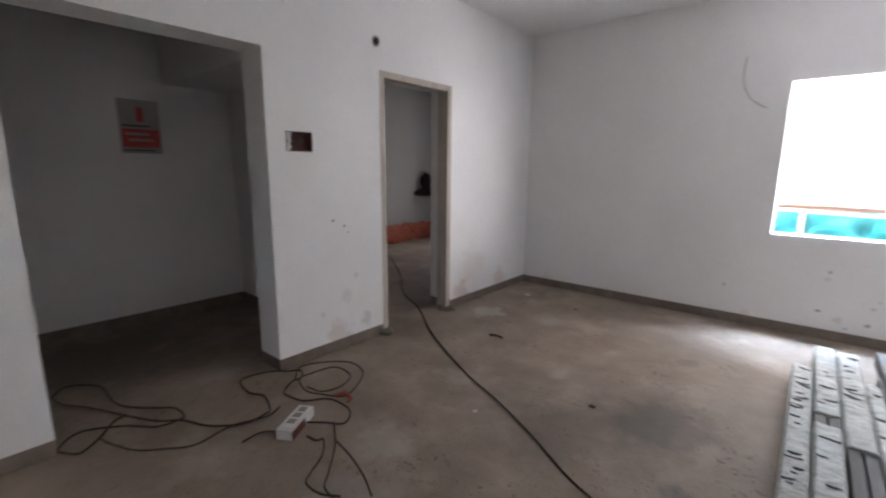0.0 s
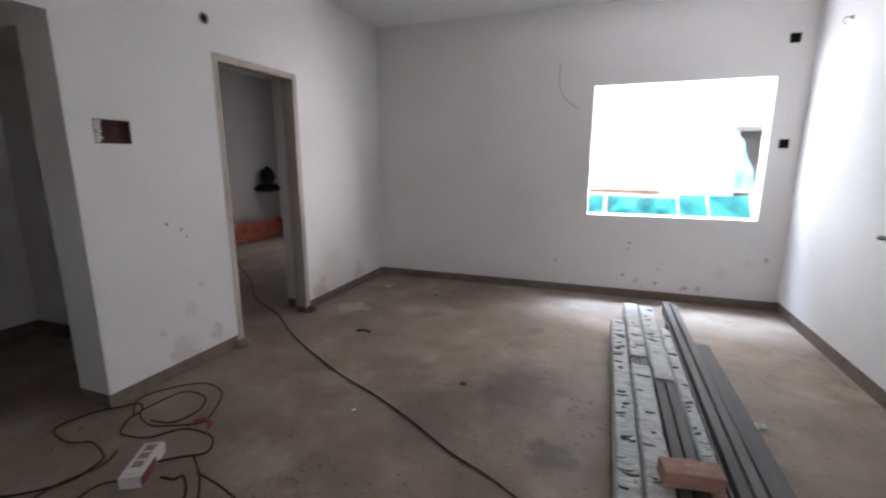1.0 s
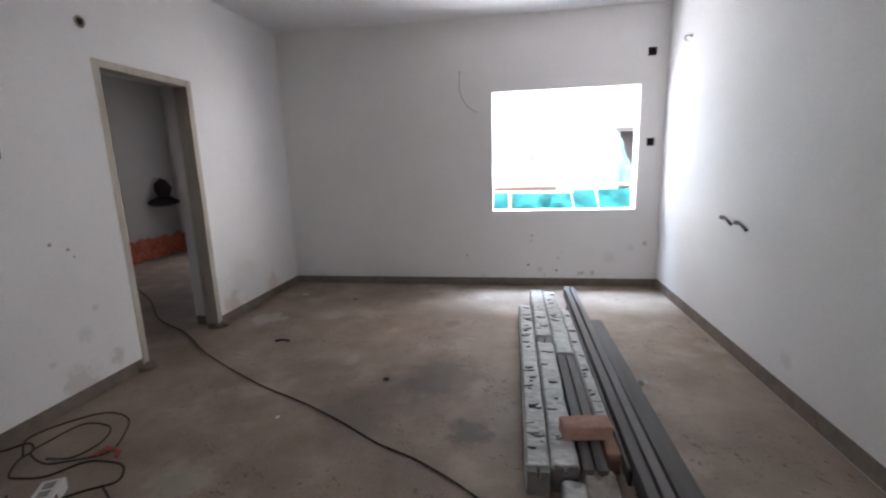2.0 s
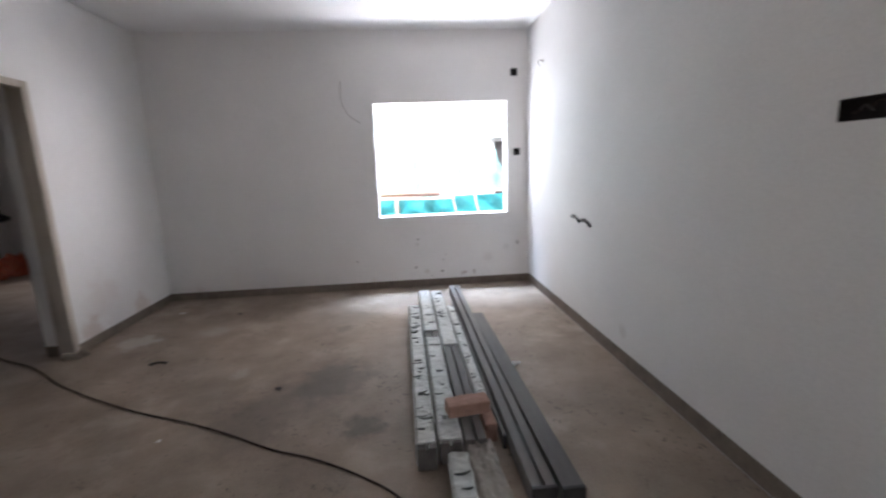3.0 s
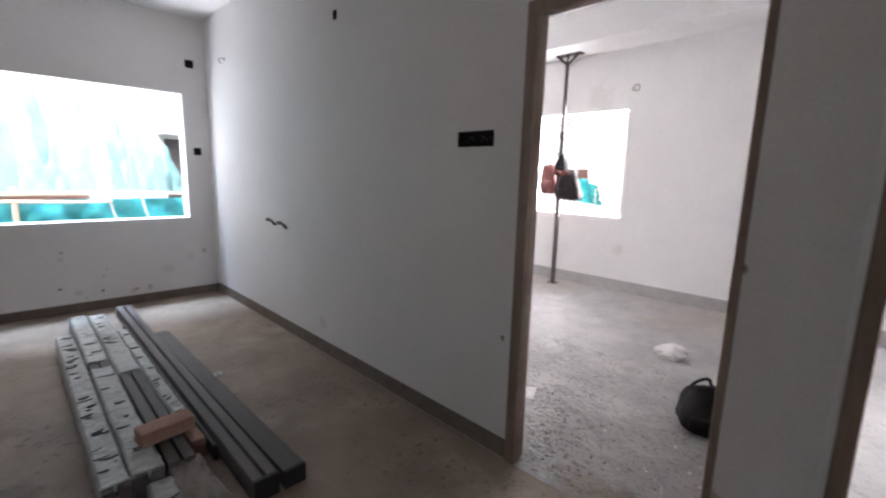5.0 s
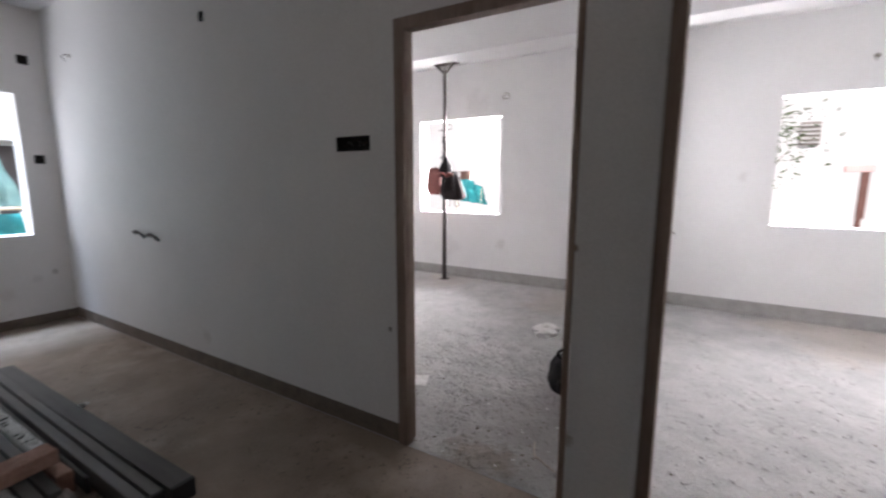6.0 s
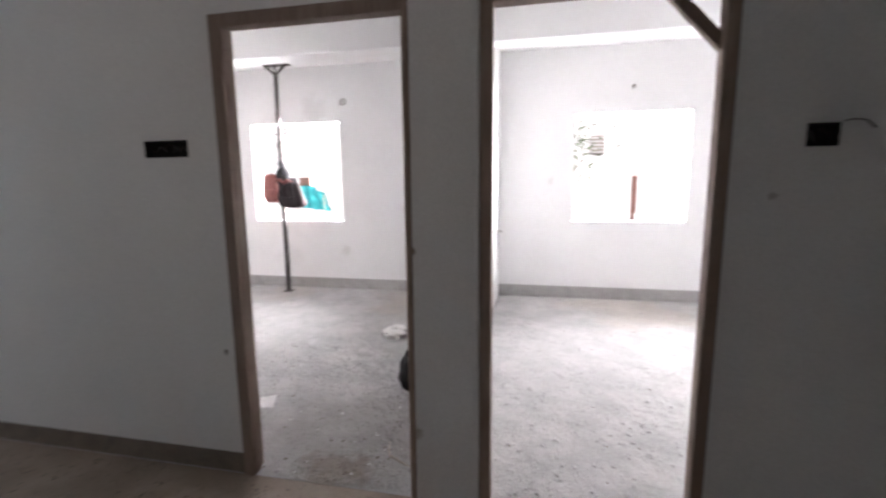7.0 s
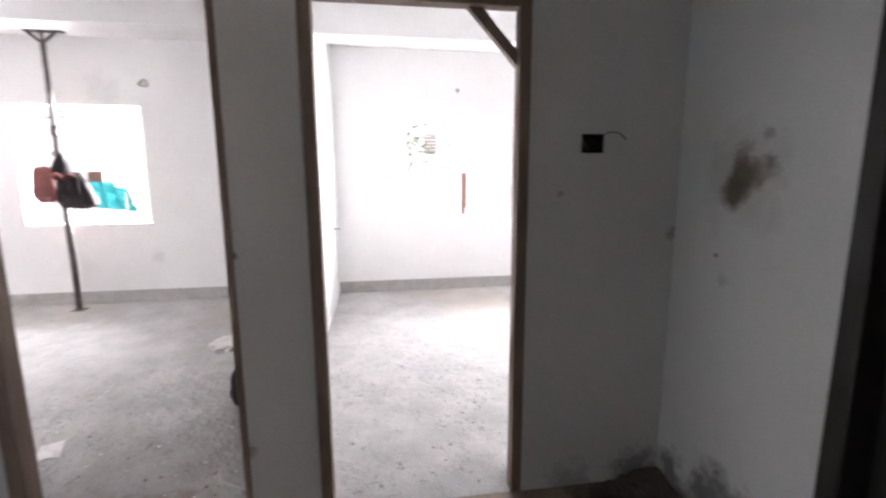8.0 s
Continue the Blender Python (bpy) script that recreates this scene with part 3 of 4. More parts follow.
# ---- electrical fittings ----
def wall_box(place, w, h, normal, label, wires=2, d=0.046, mat=None):
    """A sunk box: liner, back and loose wire ends. normal: the yaw of its open face."""
    t = thing("electrical_box", label, "electrical box", place, normal)
    bm = bmesh.new()
    k = 0.0025
    w2, h2 = w / 2 - 0.001, h / 2 - 0.001
    box(bm, (-w2, -d, -h2), (w2, -d + k, h2))
    box(bm, (-w2, -d + k, -h2), (-w2 + k, 0.002, h2))
    box(bm, (w2 - k, -d + k, -h2), (w2, 0.002, h2))
    box(bm, (-w2 + k, -d + k, -h2), (w2 - k, 0.002, -h2 + k))
    box(bm, (-w2 + k, -d + k, h2 - k), (w2 - k, 0.002, h2))
    part("liner", bm, mat or box_dark, t)
    for i in range(wires):
        x = -w2 + (i + 1) * 2 * w2 / (wires + 1)
        bm = bmesh.new()
        tube(bm, smooth_path([(x, -d + k, random.uniform(-0.3, 0.3) * h), (x + 0.01, -0.025, random.uniform(-0.2, 0.3) * h), (x + random.uniform(-0.02, 0.02), -0.012, random.uniform(-0.3, 0.1) * h)], 5), 0.0022, 6)
        part("wire", bm, (cable_black, wire_grey)[i % 2], t, ("black wire end", "grey wire end")[i % 2])
    return t


wall_box((1.833, YN, 2.434), 0.08, 0.08, 180, "small sunk electrical box beside the window", 1)
wall_box((1.8615, YN, 1.546), 0.075, 0.08, 180, "small sunk electrical box beside the window", 1)
wall_box((XE, 1.509, 1.5425), 0.228, 0.075, 90, "long sunk switch box without a cover beside the door", 5)
wall_box((XE, -1.06, 1.5235), 0.096, 0.077, 90, "square sunk switch box without a cover", 2)
wall_box((XE, 2.7645, 2.375), 0.045, 0.06, 90, "small sunk conduit box high on the wall", 1)
sw = wall_box((XW, 2.2695, 1.557), 0.199, 0.13, -90, "sunk switch box with torn tape and loose wires", 5, mat=box_rust)
bm = bmesh.new()
for k in range(7):
    z = -0.06 + k * 0.018
    box(bm, (0.052 + random.uniform(-0.012, 0.008), -0.03, z), (0.095, -0.024, z + 0.014), 0.001, 0.002)
part("tape", bm, white_plastic, sw, "torn white masking tape")


def conduit_ring(place, yaw, radius, label, mouth=None):
    """A conduit mouth with a curled wire end."""
    t = thing("conduit_end", label, "conduit", place, yaw)
    bm = bmesh.new()
    tube(bm, [(math.cos(a) * radius, 0.004, math.sin(a) * radius) for a in np.linspace(0, 2 * math.pi, 17)], radius * 0.22, 8)
    part("rim", bm, stone, t)
    # the mouth is a flat disc, near-black by default for the shade inside
    bm = bmesh.new()
    bmesh.ops.create_cone(bm, cap_ends=True, segments=16, radius1=radius * 0.85, radius2=radius * 0.85, depth=0.004, matrix=Matrix.Rotation(radians(90), 4, "X"))
    part("mouth", bm, mouth or box_dark, t, "conduit mouth")
    bm = bmesh.new()
    tube(bm, smooth_path([(0, 0.0, 0), (0.01, 0.04, 0.005), (radius, 0.05, -0.02), (radius * 0.5, 0.03, -0.045)], 5), 0.003, 6)
    part("wire", bm, cable_black, t)


conduit_ring((XW, 2.966, 2.335), -90, 0.03, "round conduit mouth with a wire end above the door")
conduit_ring((XE, 4.79, 2.42), 90, 0.014, "small conduit mouth high on the wall")
conduit_ring((XF, 2.31, 2.432), 90, 0.034, "round conduit mouth beside the window", paint_inner)
conduit_ring((XF, -1.179, 2.439), 90, 0.018, "round conduit mouth above the window", stone)


def loose_wire(place, yaw, points, label, r=0.004, mat=None):
    bm = bmesh.new()
    tube(bm, smooth_path(points, 6), r, 7)
    return single("loose_wire", bm, mat or cable_black, label, "wire", place, yaw)


loose_wire((-0.125, YN, 2.36), 180, [(0, -0.03, 0.0), (0, 0.008, 0.0), (0.006, 0.012, -0.1), (0.002, 0.006, -0.21), (-0.05, 0.005, -0.33), (-0.11, 0.005, -0.39), (-0.19, 0.004, -0.44)], "thin grey wire hanging from a hole in the wall", 0.0035, stone)
loose_wire((XE, -1.108, 1.56), 90, [(0, -0.01, 0), (-0.02, 0.01, 0.008), (-0.06, 0.015, 0.004), (-0.09, 0.012, -0.02)], "thin black wire curling from the switch box", 0.0022)
for dy, dz in ((0.0, 0.0), (0.21, 0.01)):
    t = thing("pipe_end", "short dark pipe end bent out of the wall", "pipe", (XE, 3.69 + dy, 0.92 + dz), 90, "pipe ends in the wall")
    bm = bmesh.new()
    tube(bm, smooth_path([(0, -0.02, 0), (0, 0.02, 0.004), (-0.04, 0.04, 0.018), (-0.1, 0.045, 0.022), (-0.17, 0.045, 0.002)], 6), 0.01, 10)
    part("pipe", bm, steel_dark, t, smooth=True)
    bm = bmesh.new()
    tube(bm, [(-0.168, 0.045, 0.002), (-0.21, 0.045, -0.014)], 0.012, 10)
    part("cap", bm, rubber_black, t, "black end cap")
loose_wire((4.9, C_N, 0.87), 180, [(0, -0.01, 0), (0, 0.03, 0.0), (0.02, 0.07, 0.012), (0.03, 0.1, 0.0)], "short grey wire end sticking from the wall", 0.006, stone)

# ---- aluminium profiles lying on the floor ----


def wrap_skin(x0, x1, y0, y1, z0, z1, seed):
    """A crinkled plastic film round a bar that runs along y."""
    bm = bmesh.new()
    rings = []
    count = max(8, int((y1 - y0) / 0.014))
    b = 0.012
    shape = [(x0, z0), (x0, z1 - b), (x0 + b, z1), ((x0 * 3 + x1) / 4, z1), ((x0 + x1) / 2, z1), ((x0 + x1 * 3) / 4, z1), (x1 - b, z1), (x1, z1 - b), (x1, z0)]
    for i in range(count + 1):
        y = y0 + (y1 - y0) * i / count
        ring = []
        for x, z in shape:
            p = Vector((x * 9, y * 16 + seed * 7.3, z * 9))
            q = 0.008 * noise.noise(p) + 0.012 * max(0, noise.noise(Vector((x * 5 + seed, y * 5.3, seed))) - 0.1)
            ridge = 0.014 * max(0.0, noise.noise(Vector((x * 12, y * 34 + x * 30, seed * 3.1))) - 0.15)
            wob = 0.003 * noise.noise(Vector((seed, y * 4, 1.0)))
            ring.append(bm.verts.new((x + wob + 0.003 * noise.noise(p + Vector((5, 0, 0))), y + (0.02 * noise.noise(Vector((x * 30, seed, z * 9))) if i in (0, count) else 0), max(z0, z + (q + ridge if z > z0 else 0)))))
        rings.append(ring)
    for a, c in zip(rings, rings[1:]):
        for k in range(len(shape) - 1):
            bm.faces.new((a[k], a[k + 1], c[k + 1], c[k]))
    bm.faces.new(rings[0])
    bm.faces.new(rings[-1])
    return bm


def profile_bar(x0, x1, y0, y1, z0, z1, ribs=2):
    """An extruded hollow section with grooves along its top."""
    w = x1 - x0
    pts = [(x0, z0), (x0, z1)]
    for k in range(ribs):
        g = x0 + w * (k + 1) / (ribs + 1)
        pts += [(g - 0.008, z1), (g - 0.006, z1 - 0.03), (g + 0.006, z1 - 0.03), (g + 0.008, z1)]
    pts += [(x1, z1), (x1, z0)]
    bm = bmesh.new()
    a = [bm.verts.new((x, y0, z)) for x, z in pts]
    b = [bm.verts.new((x, y1, z)) for x, z in pts]
    for k in range(len(pts)):
        j = (k + 1) % len(pts)
        bm.faces.new((a[k], a[j], b[j], b[k]))
    bm.faces.new(a)
    bm.faces.new(b)
    return bm


Z0 = FLOOR + 0.001


def wrapped_profile(x0, x1, y0, y1, top, skins, seed, label, tears=7):
    t = thing("wrapped_profile", label, "metal profile", ((x0 + x1) / 2, y0, Z0), 0, "wrapped profiles on the floor")
    m = (x0 + x1) / 2
    h = top - Z0
    part("profile", profile_bar(x0 + 0.008 - m, x1 - 0.008 - m, 0, y1 - y0, 0, h - 0.01, 1), profile_grey, t, "dark grey metal profile")
    for i, (a, b) in enumerate(skins):
        skin = part("wrap", wrap_skin(x0 + 0.002 - m, x1 - 0.002 - m, a - y0, b - y0, 0.002, h, seed + i * 3.7), film_wrap, t, "crinkled milky plastic wrap, torn open", smooth=False)
        rnd = random.Random(int(seed * 10) + i)
        # each tear is a dark plate on the film, the slit's shade painted in
        for _ in range(int((b - a) * tears)):
            bm = bmesh.new()
            L, W = rnd.uniform(0.01, 0.042), rnd.uniform(0.003, 0.008)
            cx, cy, turn = rnd.uniform(-0.6, 0.6) * (x1 - x0) / 2, rnd.uniform(a + 0.05, b - 0.05) - y0, rnd.uniform(-0.25, 0.45)
            ring = []
            for k in range(10):
                ang = k * math.pi / 5
                u, v = L * math.cos(ang), W * math.sin(ang) * rnd.uniform(0.6, 1.3) + 0.25 * L * math.cos(ang) ** 2
                ring.append((max(-(x1 - x0) / 2 + 0.012, min((x1 - x0) / 2 - 0.012, cx + u * math.cos(turn) - v * math.sin(turn))), cy + u * math.sin(turn) + v * math.cos(turn)))
            lo = [bm.verts.new((x, y, h - 0.012)) for x, y in ring]
            hi = [bm.verts.new((x, y, h + 0.0065)) for x, y in ring]
            bm.faces.new(hi)
            for k in range(10):
                bm.faces.new((lo[k], lo[(k + 1) % 10], hi[(k + 1) % 10], hi[k]))
            part("tear", bm, slit_dark, skin, "slit torn in the wrap, its shade a dark plate")
    return t


wrapped_profile(0.496, 0.606, 2.08, 4.28, 0.10, [(2.12, 4.27)], 1.0, "long profile in torn milky plastic wrap", 13)
wrapped_profile(0.61, 0.73, 2.11, 4.79, 0.10, [(2.13, 3.44), (3.58, 4.76)], 2.0, "long profile in milky plastic wrap, cut open once")
wrapped_profile(0.734, 0.854, 2.12, 4.72, 0.10, [(3.28, 4.71)], 3.0, "long profile with its plastic wrap peeled half off")
wrapped_profile(0.858, 0.932, 2.43, 4.23, 0.085, [(2.44, 4.22)], 4.0, "narrow profile in milky plastic wrap")
wrapped_profile(0.645, 0.75, 1.70, 2.09, 0.055, [(1.72, 2.08)], 5.0, "short profile end in milky plastic wrap")


def bare_profile(x0, x1, y0, y1, z0, z1, ribs, skew, label, mat=None):
    t = thing("grey_profile", label, "metal profile", ((x0 + x1) / 2, y0, z0), skew, "bare profiles on the floor")
    w = (x1 - x0) / 2
    part("profile", profile_bar(-w, w, 0, y1 - y0, 0, z1 - z0, ribs), mat or profile_grey, t)
    part("end_cap", boxed((-w - 0.002, -0.016, 0.0), (w + 0.002, 0.004, z1 - z0 + 0.002), 0.003), rubber_black, t, "black plastic end cap")


bare_profile(0.972, 1.077, 1.785, 5.0, Z0, 0.075, 1, 0.0, "long bare dark grey aluminium profile")
bare_profile(1.104, 1.2, 1.785, 4.05, Z0, 0.06, 0, 0.6, "bare dark grey aluminium profile, shorter")
# black strip added in the gap to paint its shade
bare_profile(1.081, 1.1, 1.9, 4.0, Z0, 0.02, 0, 0.3, "thin black strip imitating the shaded gap between the profiles", rubber_black)
bare_profile(0.945, 0.958, 2.2, 4.5, Z0, 0.05, 0, 0.0, "thin bare grey profile strip")

# bricks that weigh the pile down


def brick(place, turn, size, label):
    bm = bmesh.new()
    w, d, h = size
    box(bm, (-w / 2, -d / 2, 0), (w / 2, d / 2, h), 0.006)
    bmesh.ops.subdivide_edges(bm, edges=bm.edges, cuts=3, use_grid_fill=True)
    for v in bm.verts:
        v.co += v.co.normalized() * (0.004 * noise.noise(v.co * 40 + Vector(place)) + 0.003 * noise.noise(v.co * 15))
        v.co.z = max(v.co.z, 0.0)
    return single("brick", bm, brick_clay, label, "brick", place, turn, "bricks on the profiles")


brick((0.785, 2.355, 0.1045), 8, (0.23, 0.106, 0.068), "worn orange clay brick lying across the profiles")
brick((0.893, 2.32, Z0), 2, (0.066, 0.14, 0.106), "broken half of an orange clay brick between the profiles")

# torn sack over the near end of the profiles
bm = bmesh.new()
bmesh.ops.create_grid(bm, x_segments=22, y_segments=34, size=0.5)
for v in bm.verts:
    x, y = v.co.x, v.co.y
    edge = max(abs(x), abs(y))
    drop = max(0.0, abs(x) - 0.36) * 0.55
    v.co = Vector((x * 0.165 + 0.02 * noise.noise(Vector((y * 4, 2, 0))), y * 0.44 + 0.03 * noise.noise(Vector((x * 6, 7, 0))), 0.085 - drop + 0.02 * noise.noise(Vector((x * 3, y * 6, 3))) + 0.011 * noise.noise(Vector((x * 9, y * 14, 1)))))
bmesh.ops.solidify(bm, geom=bm.faces, thickness=0.004)
single("sack", bm, stone, "crumpled beige cement sack beside the profiles", "sack", (0.815, 1.93, FLOOR + 0.005), 3, smooth=True)
bm = bmesh.new()
box(bm, (-0.06, -0.09, 0), (0.06, 0.09, 0.05), 0.004)
single("wood_offcut", bm, stone, "short offcut of wood under the sack", "wood", (0.815, 1.93, FLOOR), 3)

# ---- cables and small things on the hall floor ----


def cable(points, r, label, mat=None, name="cable"):
    bm = bmesh.new()
    pts = [Vector((x, y, FLOOR + r + 0.001 + z)) for x, y, z in points]
    tube(bm, smooth_path(pts, 8), r, 8)
    return single(name, bm, mat or cable_black, label, "cable", smooth=True)


def flat(*pairs):
    return [(x, y, 0) for x, y in pairs]


cable(flat((-4.6, 5.3), (-3.6, 4.55), (-3.0, 4.0), (-2.45, 3.68), (-1.93, 3.28), (-1.28, 2.89), (-0.87, 2.7), (-0.55, 2.53), (-0.26, 2.35), (-0.02, 2.24), (0.24, 2.07), (0.43, 1.89), (0.55, 1.6), (0.5, 1.2)), 0.0052, "long dusty black power cable laid across the floor")
cable([(-2.95, 0.92, 0.002), (-3.04, 1.00, 0.013), (-3.00, 1.11, 0.002), (-2.85, 1.16, 0.013), (-2.65, 1.16, 0.002), (-2.48, 1.19, 0.013), (-2.35, 1.31, 0.002), (-2.25, 1.37, 0.013), (-2.14, 1.38, 0.002), (-2.10, 1.33, 0.013), (-2.14, 1.24, 0.002), (-2.25, 1.13, 0.013), (-2.38, 0.99, 0.002), (-2.35, 0.91, 0.013), (-2.29, 0.85, 0.002), (-2.23, 0.85, 0.013), (-2.17, 0.91, 0.002), (-2.19, 0.97, 0.013), (-2.26, 1.02, 0.002), (-2.35, 1.10, 0.013), (-2.40, 1.17, 0.002)], 0.0052, "tangled black extension cable in flat oval loops")
cable([(-2.93, 0.93, 0.002), (-2.79, 0.95, 0.013), (-2.65, 1.05, 0.002), (-2.37, 1.16, 0.013), (-2.20, 1.26, 0.002), (-2.08, 1.35, 0.013), (-1.95, 1.42, 0.002), (-1.83, 1.50, 0.013), (-1.80, 1.59, 0.002), (-1.79, 1.68, 0.013), (-1.84, 1.74, 0.002), (-1.99, 1.78, 0.013), (-2.11, 1.75, 0.002), (-2.25, 1.76, 0.013), (-2.33, 1.83, 0.002), (-2.27, 1.97, 0.013), (-2.2, 2.07, 0.002), (-2.12, 2.12, 0.013), (-2.05, 2.08, 0.002), (-2.02, 1.99, 0.013), (-1.96, 1.90, 0.002), (-1.87, 1.88, 0.013), (-1.77, 1.92, 0.002), (-1.66, 2.02, 0.013), (-1.54, 2.05, 0.002), (-1.43, 2.01, 0.013), (-1.39, 1.93, 0.002), (-1.47, 1.85, 0.013), (-1.59, 1.77, 0.002)], 0.0052, "black extension cable winding to the socket board")
cable([(-2.25, 1.01, 0.002), (-2.13, 1.03, 0.013), (-1.99, 1.10, 0.002), (-1.87, 1.20, 0.013), (-1.81, 1.32, 0.002), (-1.82, 1.50, 0.013), (-1.78, 1.69, 0.002), (-1.80, 1.78, 0.013)], 0.0045, "thin dusty cable lying on the floor")
cable([(-2.06, 2.04, 0.002), (-2.17, 2.15, 0.013), (-2.14, 2.31, 0.002), (-1.97, 2.43, 0.013), (-1.80, 2.41, 0.002), (-1.67, 2.26, 0.013), (-1.63, 2.12, 0.002), (-1.75, 2.02, 0.013), (-1.88, 2.00, 0.002), (-2.02, 2.05, 0.013), (-2.05, 2.15, 0.002), (-1.99, 2.31, 0.013), (-1.83, 2.32, 0.002), (-1.73, 2.18, 0.013), (-1.78, 2.06, 0.002), (-1.89, 2.02, 0.013)], 0.0047, "thin black cable in loose loops")
cable([(-1.65, 1.48, 0.002), (-1.64, 1.58, 0.013), (-1.59, 1.66, 0.002)], 0.0045, "short dusty cable end beside the socket board")
cable([(-1.44, 1.73, 0.002), (-1.36, 1.73, 0.013), (-1.35, 1.77, 0.002), (-1.23, 1.68, 0.013), (-1.18, 1.58, 0.002), (-1.12, 1.52, 0.013), (-1.03, 1.53, 0.002), (-0.94, 1.57, 0.013)], 0.005, "dusty black cable in a slack bend")
cable([(-1.44, 1.90, 0.002), (-1.26, 1.78, 0.013), (-1.13, 1.65, 0.002), (-1.04, 1.56, 0.013), (-0.96, 1.55, 0.002)], 0.005, "dusty black cable in a slack bend")
cable([(-1.31, 1.81, 0.002), (-1.13, 1.77, 0.013), (-0.98, 1.73, 0.002), (-0.84, 1.66, 0.013)], 0.005, "black cable lying on the floor")

board = thing("socket_board", "white socket board with a red-brown end on the floor", "socket board", (-1.57, 1.745, FLOOR), -60)
part("body", boxed((-0.125, -0.045, 0.0), (0.105, 0.045, 0.06), 0.004), white_plastic, board)
part("end_plate", boxed((0.1055, -0.046, 0.0), (0.125, 0.046, 0.058), 0.003), white_plastic, board)
part("side_strip", boxed((-0.02, 0.0455, 0.004), (0.124, 0.048, 0.05), 0.001), bag_red, board, "red-brown strip along the side")
for k in range(3):
    part("socket", boxed((-0.10 + k * 0.06, -0.022, 0.0605), (-0.06 + k * 0.06, 0.022, 0.064), 0.001), stone, board, "grey socket face")

bm = bmesh.new()
for k in range(3):
    tube(bm, smooth_path([(k * 0.012, 0, 0.012), (0.05, 0.03 + k * 0.012, 0.02), (0.1, 0.02, 0.012 + k * 0.006), (0.13, -0.03 + k * 0.02, 0.012)], 5), 0.008, 7)
single("red_wire_scrap", bm, cable_red, "short scraps of red wire on the floor", "wire", (-1.68, 2.07, FLOOR), 20)


def scrap(place, size, turn, mat, label, name="scrap", category="scrap"):
    bm = bmesh.new()
    bmesh.ops.create_grid(bm, x_segments=6, y_segments=4, size=0.5)
    for v in bm.verts:
        v.co = Vector((v.co.x * size[0], v.co.y * size[1], size[2] * (0.5 + noise.noise(Vector((v.co.x * 3 + place[0] * 9, v.co.y * 3, place[1]))))))
    bmesh.ops.solidify(bm, geom=bm.faces, thickness=0.0015)
    return single(name, bm, mat, label, category, place, turn)


bm = bmesh.new()
tube(bm, smooth_path([(-0.06, 0, 0.008), (0, 0.008, 0.014), (0.06, -0.004, 0.008)], 5), 0.009, 7)
single("twig", bm, wood_dark, "small dark stick lying on the floor", "stick", (-1.46, 3.58, FLOOR), 8)
scrap((-1.88, 4.87, FLOOR + 0.002), (0.06, 0.03, 0.01), 20, white_plastic, "small white scrap of paper on the floor", "paper_scrap", "paper")
scrap((-0.91, 2.52, FLOOR + 0.002), (0.025, 0.018, 0.006), 50, white_plastic, "tiny white scrap of paper on the floor", "paper_scrap", "paper")
scrap((-1.25, 4.73, FLOOR + 0.002), (0.05, 0.02, 0.01), 60, rubber_black, "small black scrap on the floor")
scrap((-0.4, 3.02, FLOOR + 0.002), (0.04, 0.025, 0.012), 10, rubber_black, "small black scrap on the floor")
scrap((1.235, 3.11, FLOOR + 0.003), (0.09, 0.05, 0.02), 35, white_plastic, "pale crumpled scrap beside the profiles")


def grit(name, label, count, area, z, size, mat):
    """Many small angular crumbs scattered over an area, as one mesh."""
    verts, faces = [], []
    for _ in range(count):
        x, y = random.uniform(area[0], area[1]), random.uniform(area[2], area[3])
        s = size * random.uniform(0.35, 1.0) ** 2
        a = random.uniform(0, 6.28)
        base = len(verts)
        for k in range(4):
            rr = s * random.uniform(0.6, 1.2)
            verts.append((x + rr * math.cos(a + k * 1.57), y + rr * math.sin(a + k * 1.57), z))
        verts.append((x + s * random.uniform(-0.3, 0.3), y, z + min(0.008, s * random.uniform(0.25, 0.7))))
        faces += [(base + k, base + (k + 1) % 4, base + 4) for k in range(4)]
    me = bpy.data.meshes.new(name)
    me.from_pydata(verts, [], faces)
    me.materials.append(mat)
    return tagged(new(name, me), label, "debris", kind="stuff")


grit("floor_grit", "grey cement crumbs scattered on the floor", 1500, (2.15, 5.6, 0.5, 4.6), F2, 0.02, floor_room)
grit("doorway_grit", "coarse grey rubble crumbs in the doorway", 1500, (2.02, 3.7, 0.42, 2.0), F2 + 0.001, 0.032, floor_room)
grit("dark_grit", "dark crumbs of rubble in the doorway", 320, (2.02, 3.6, 0.42, 2.0), F2 + 0.002, 0.012, cement_band)
grit("pale_grit", "pale chips of plaster in the doorway", 160, (2.02, 3.4, 0.42, 2.0), F2 + 0.003, 0.012, white_plastic)
grit("room_grit", "grey cement crumbs scattered on the floor", 1500, (2.05, 5.6, -2.6, 0.25), F2, 0.024, floor_room)
grit("dark_grit", "dark crumbs scattered on the pale floor", 260, (2.05, 5.6, -2.6, 0.25), F2, 0.011, cement_band)
grit("hall_grit", "small dark crumbs on the cement floor", 420, (-2.1, 1.9, 0.9, 5.2), FLOOR, 0.008, cement_band)

bm = bmesh.new()
bmesh.ops.create_grid(bm, x_segments=44, y_segments=44, size=0.5)
for v in bm.verts:
    u, w = v.co.x + 0.5, v.co.y + 0.5
    reach = math.hypot(u, w) + 0.35 * noise.noise(Vector((u * 3, w * 3, 2)))
    v.co = Vector((-u * 0.62, w * 0.52, max(-0.012, 0.05 * (1 - reach * 1.5) + 0.012 * noise.noise(Vector((u * 16, w * 16, 5))) + 0.006 * noise.noise(Vector((u * 40, w * 40, 9))))))
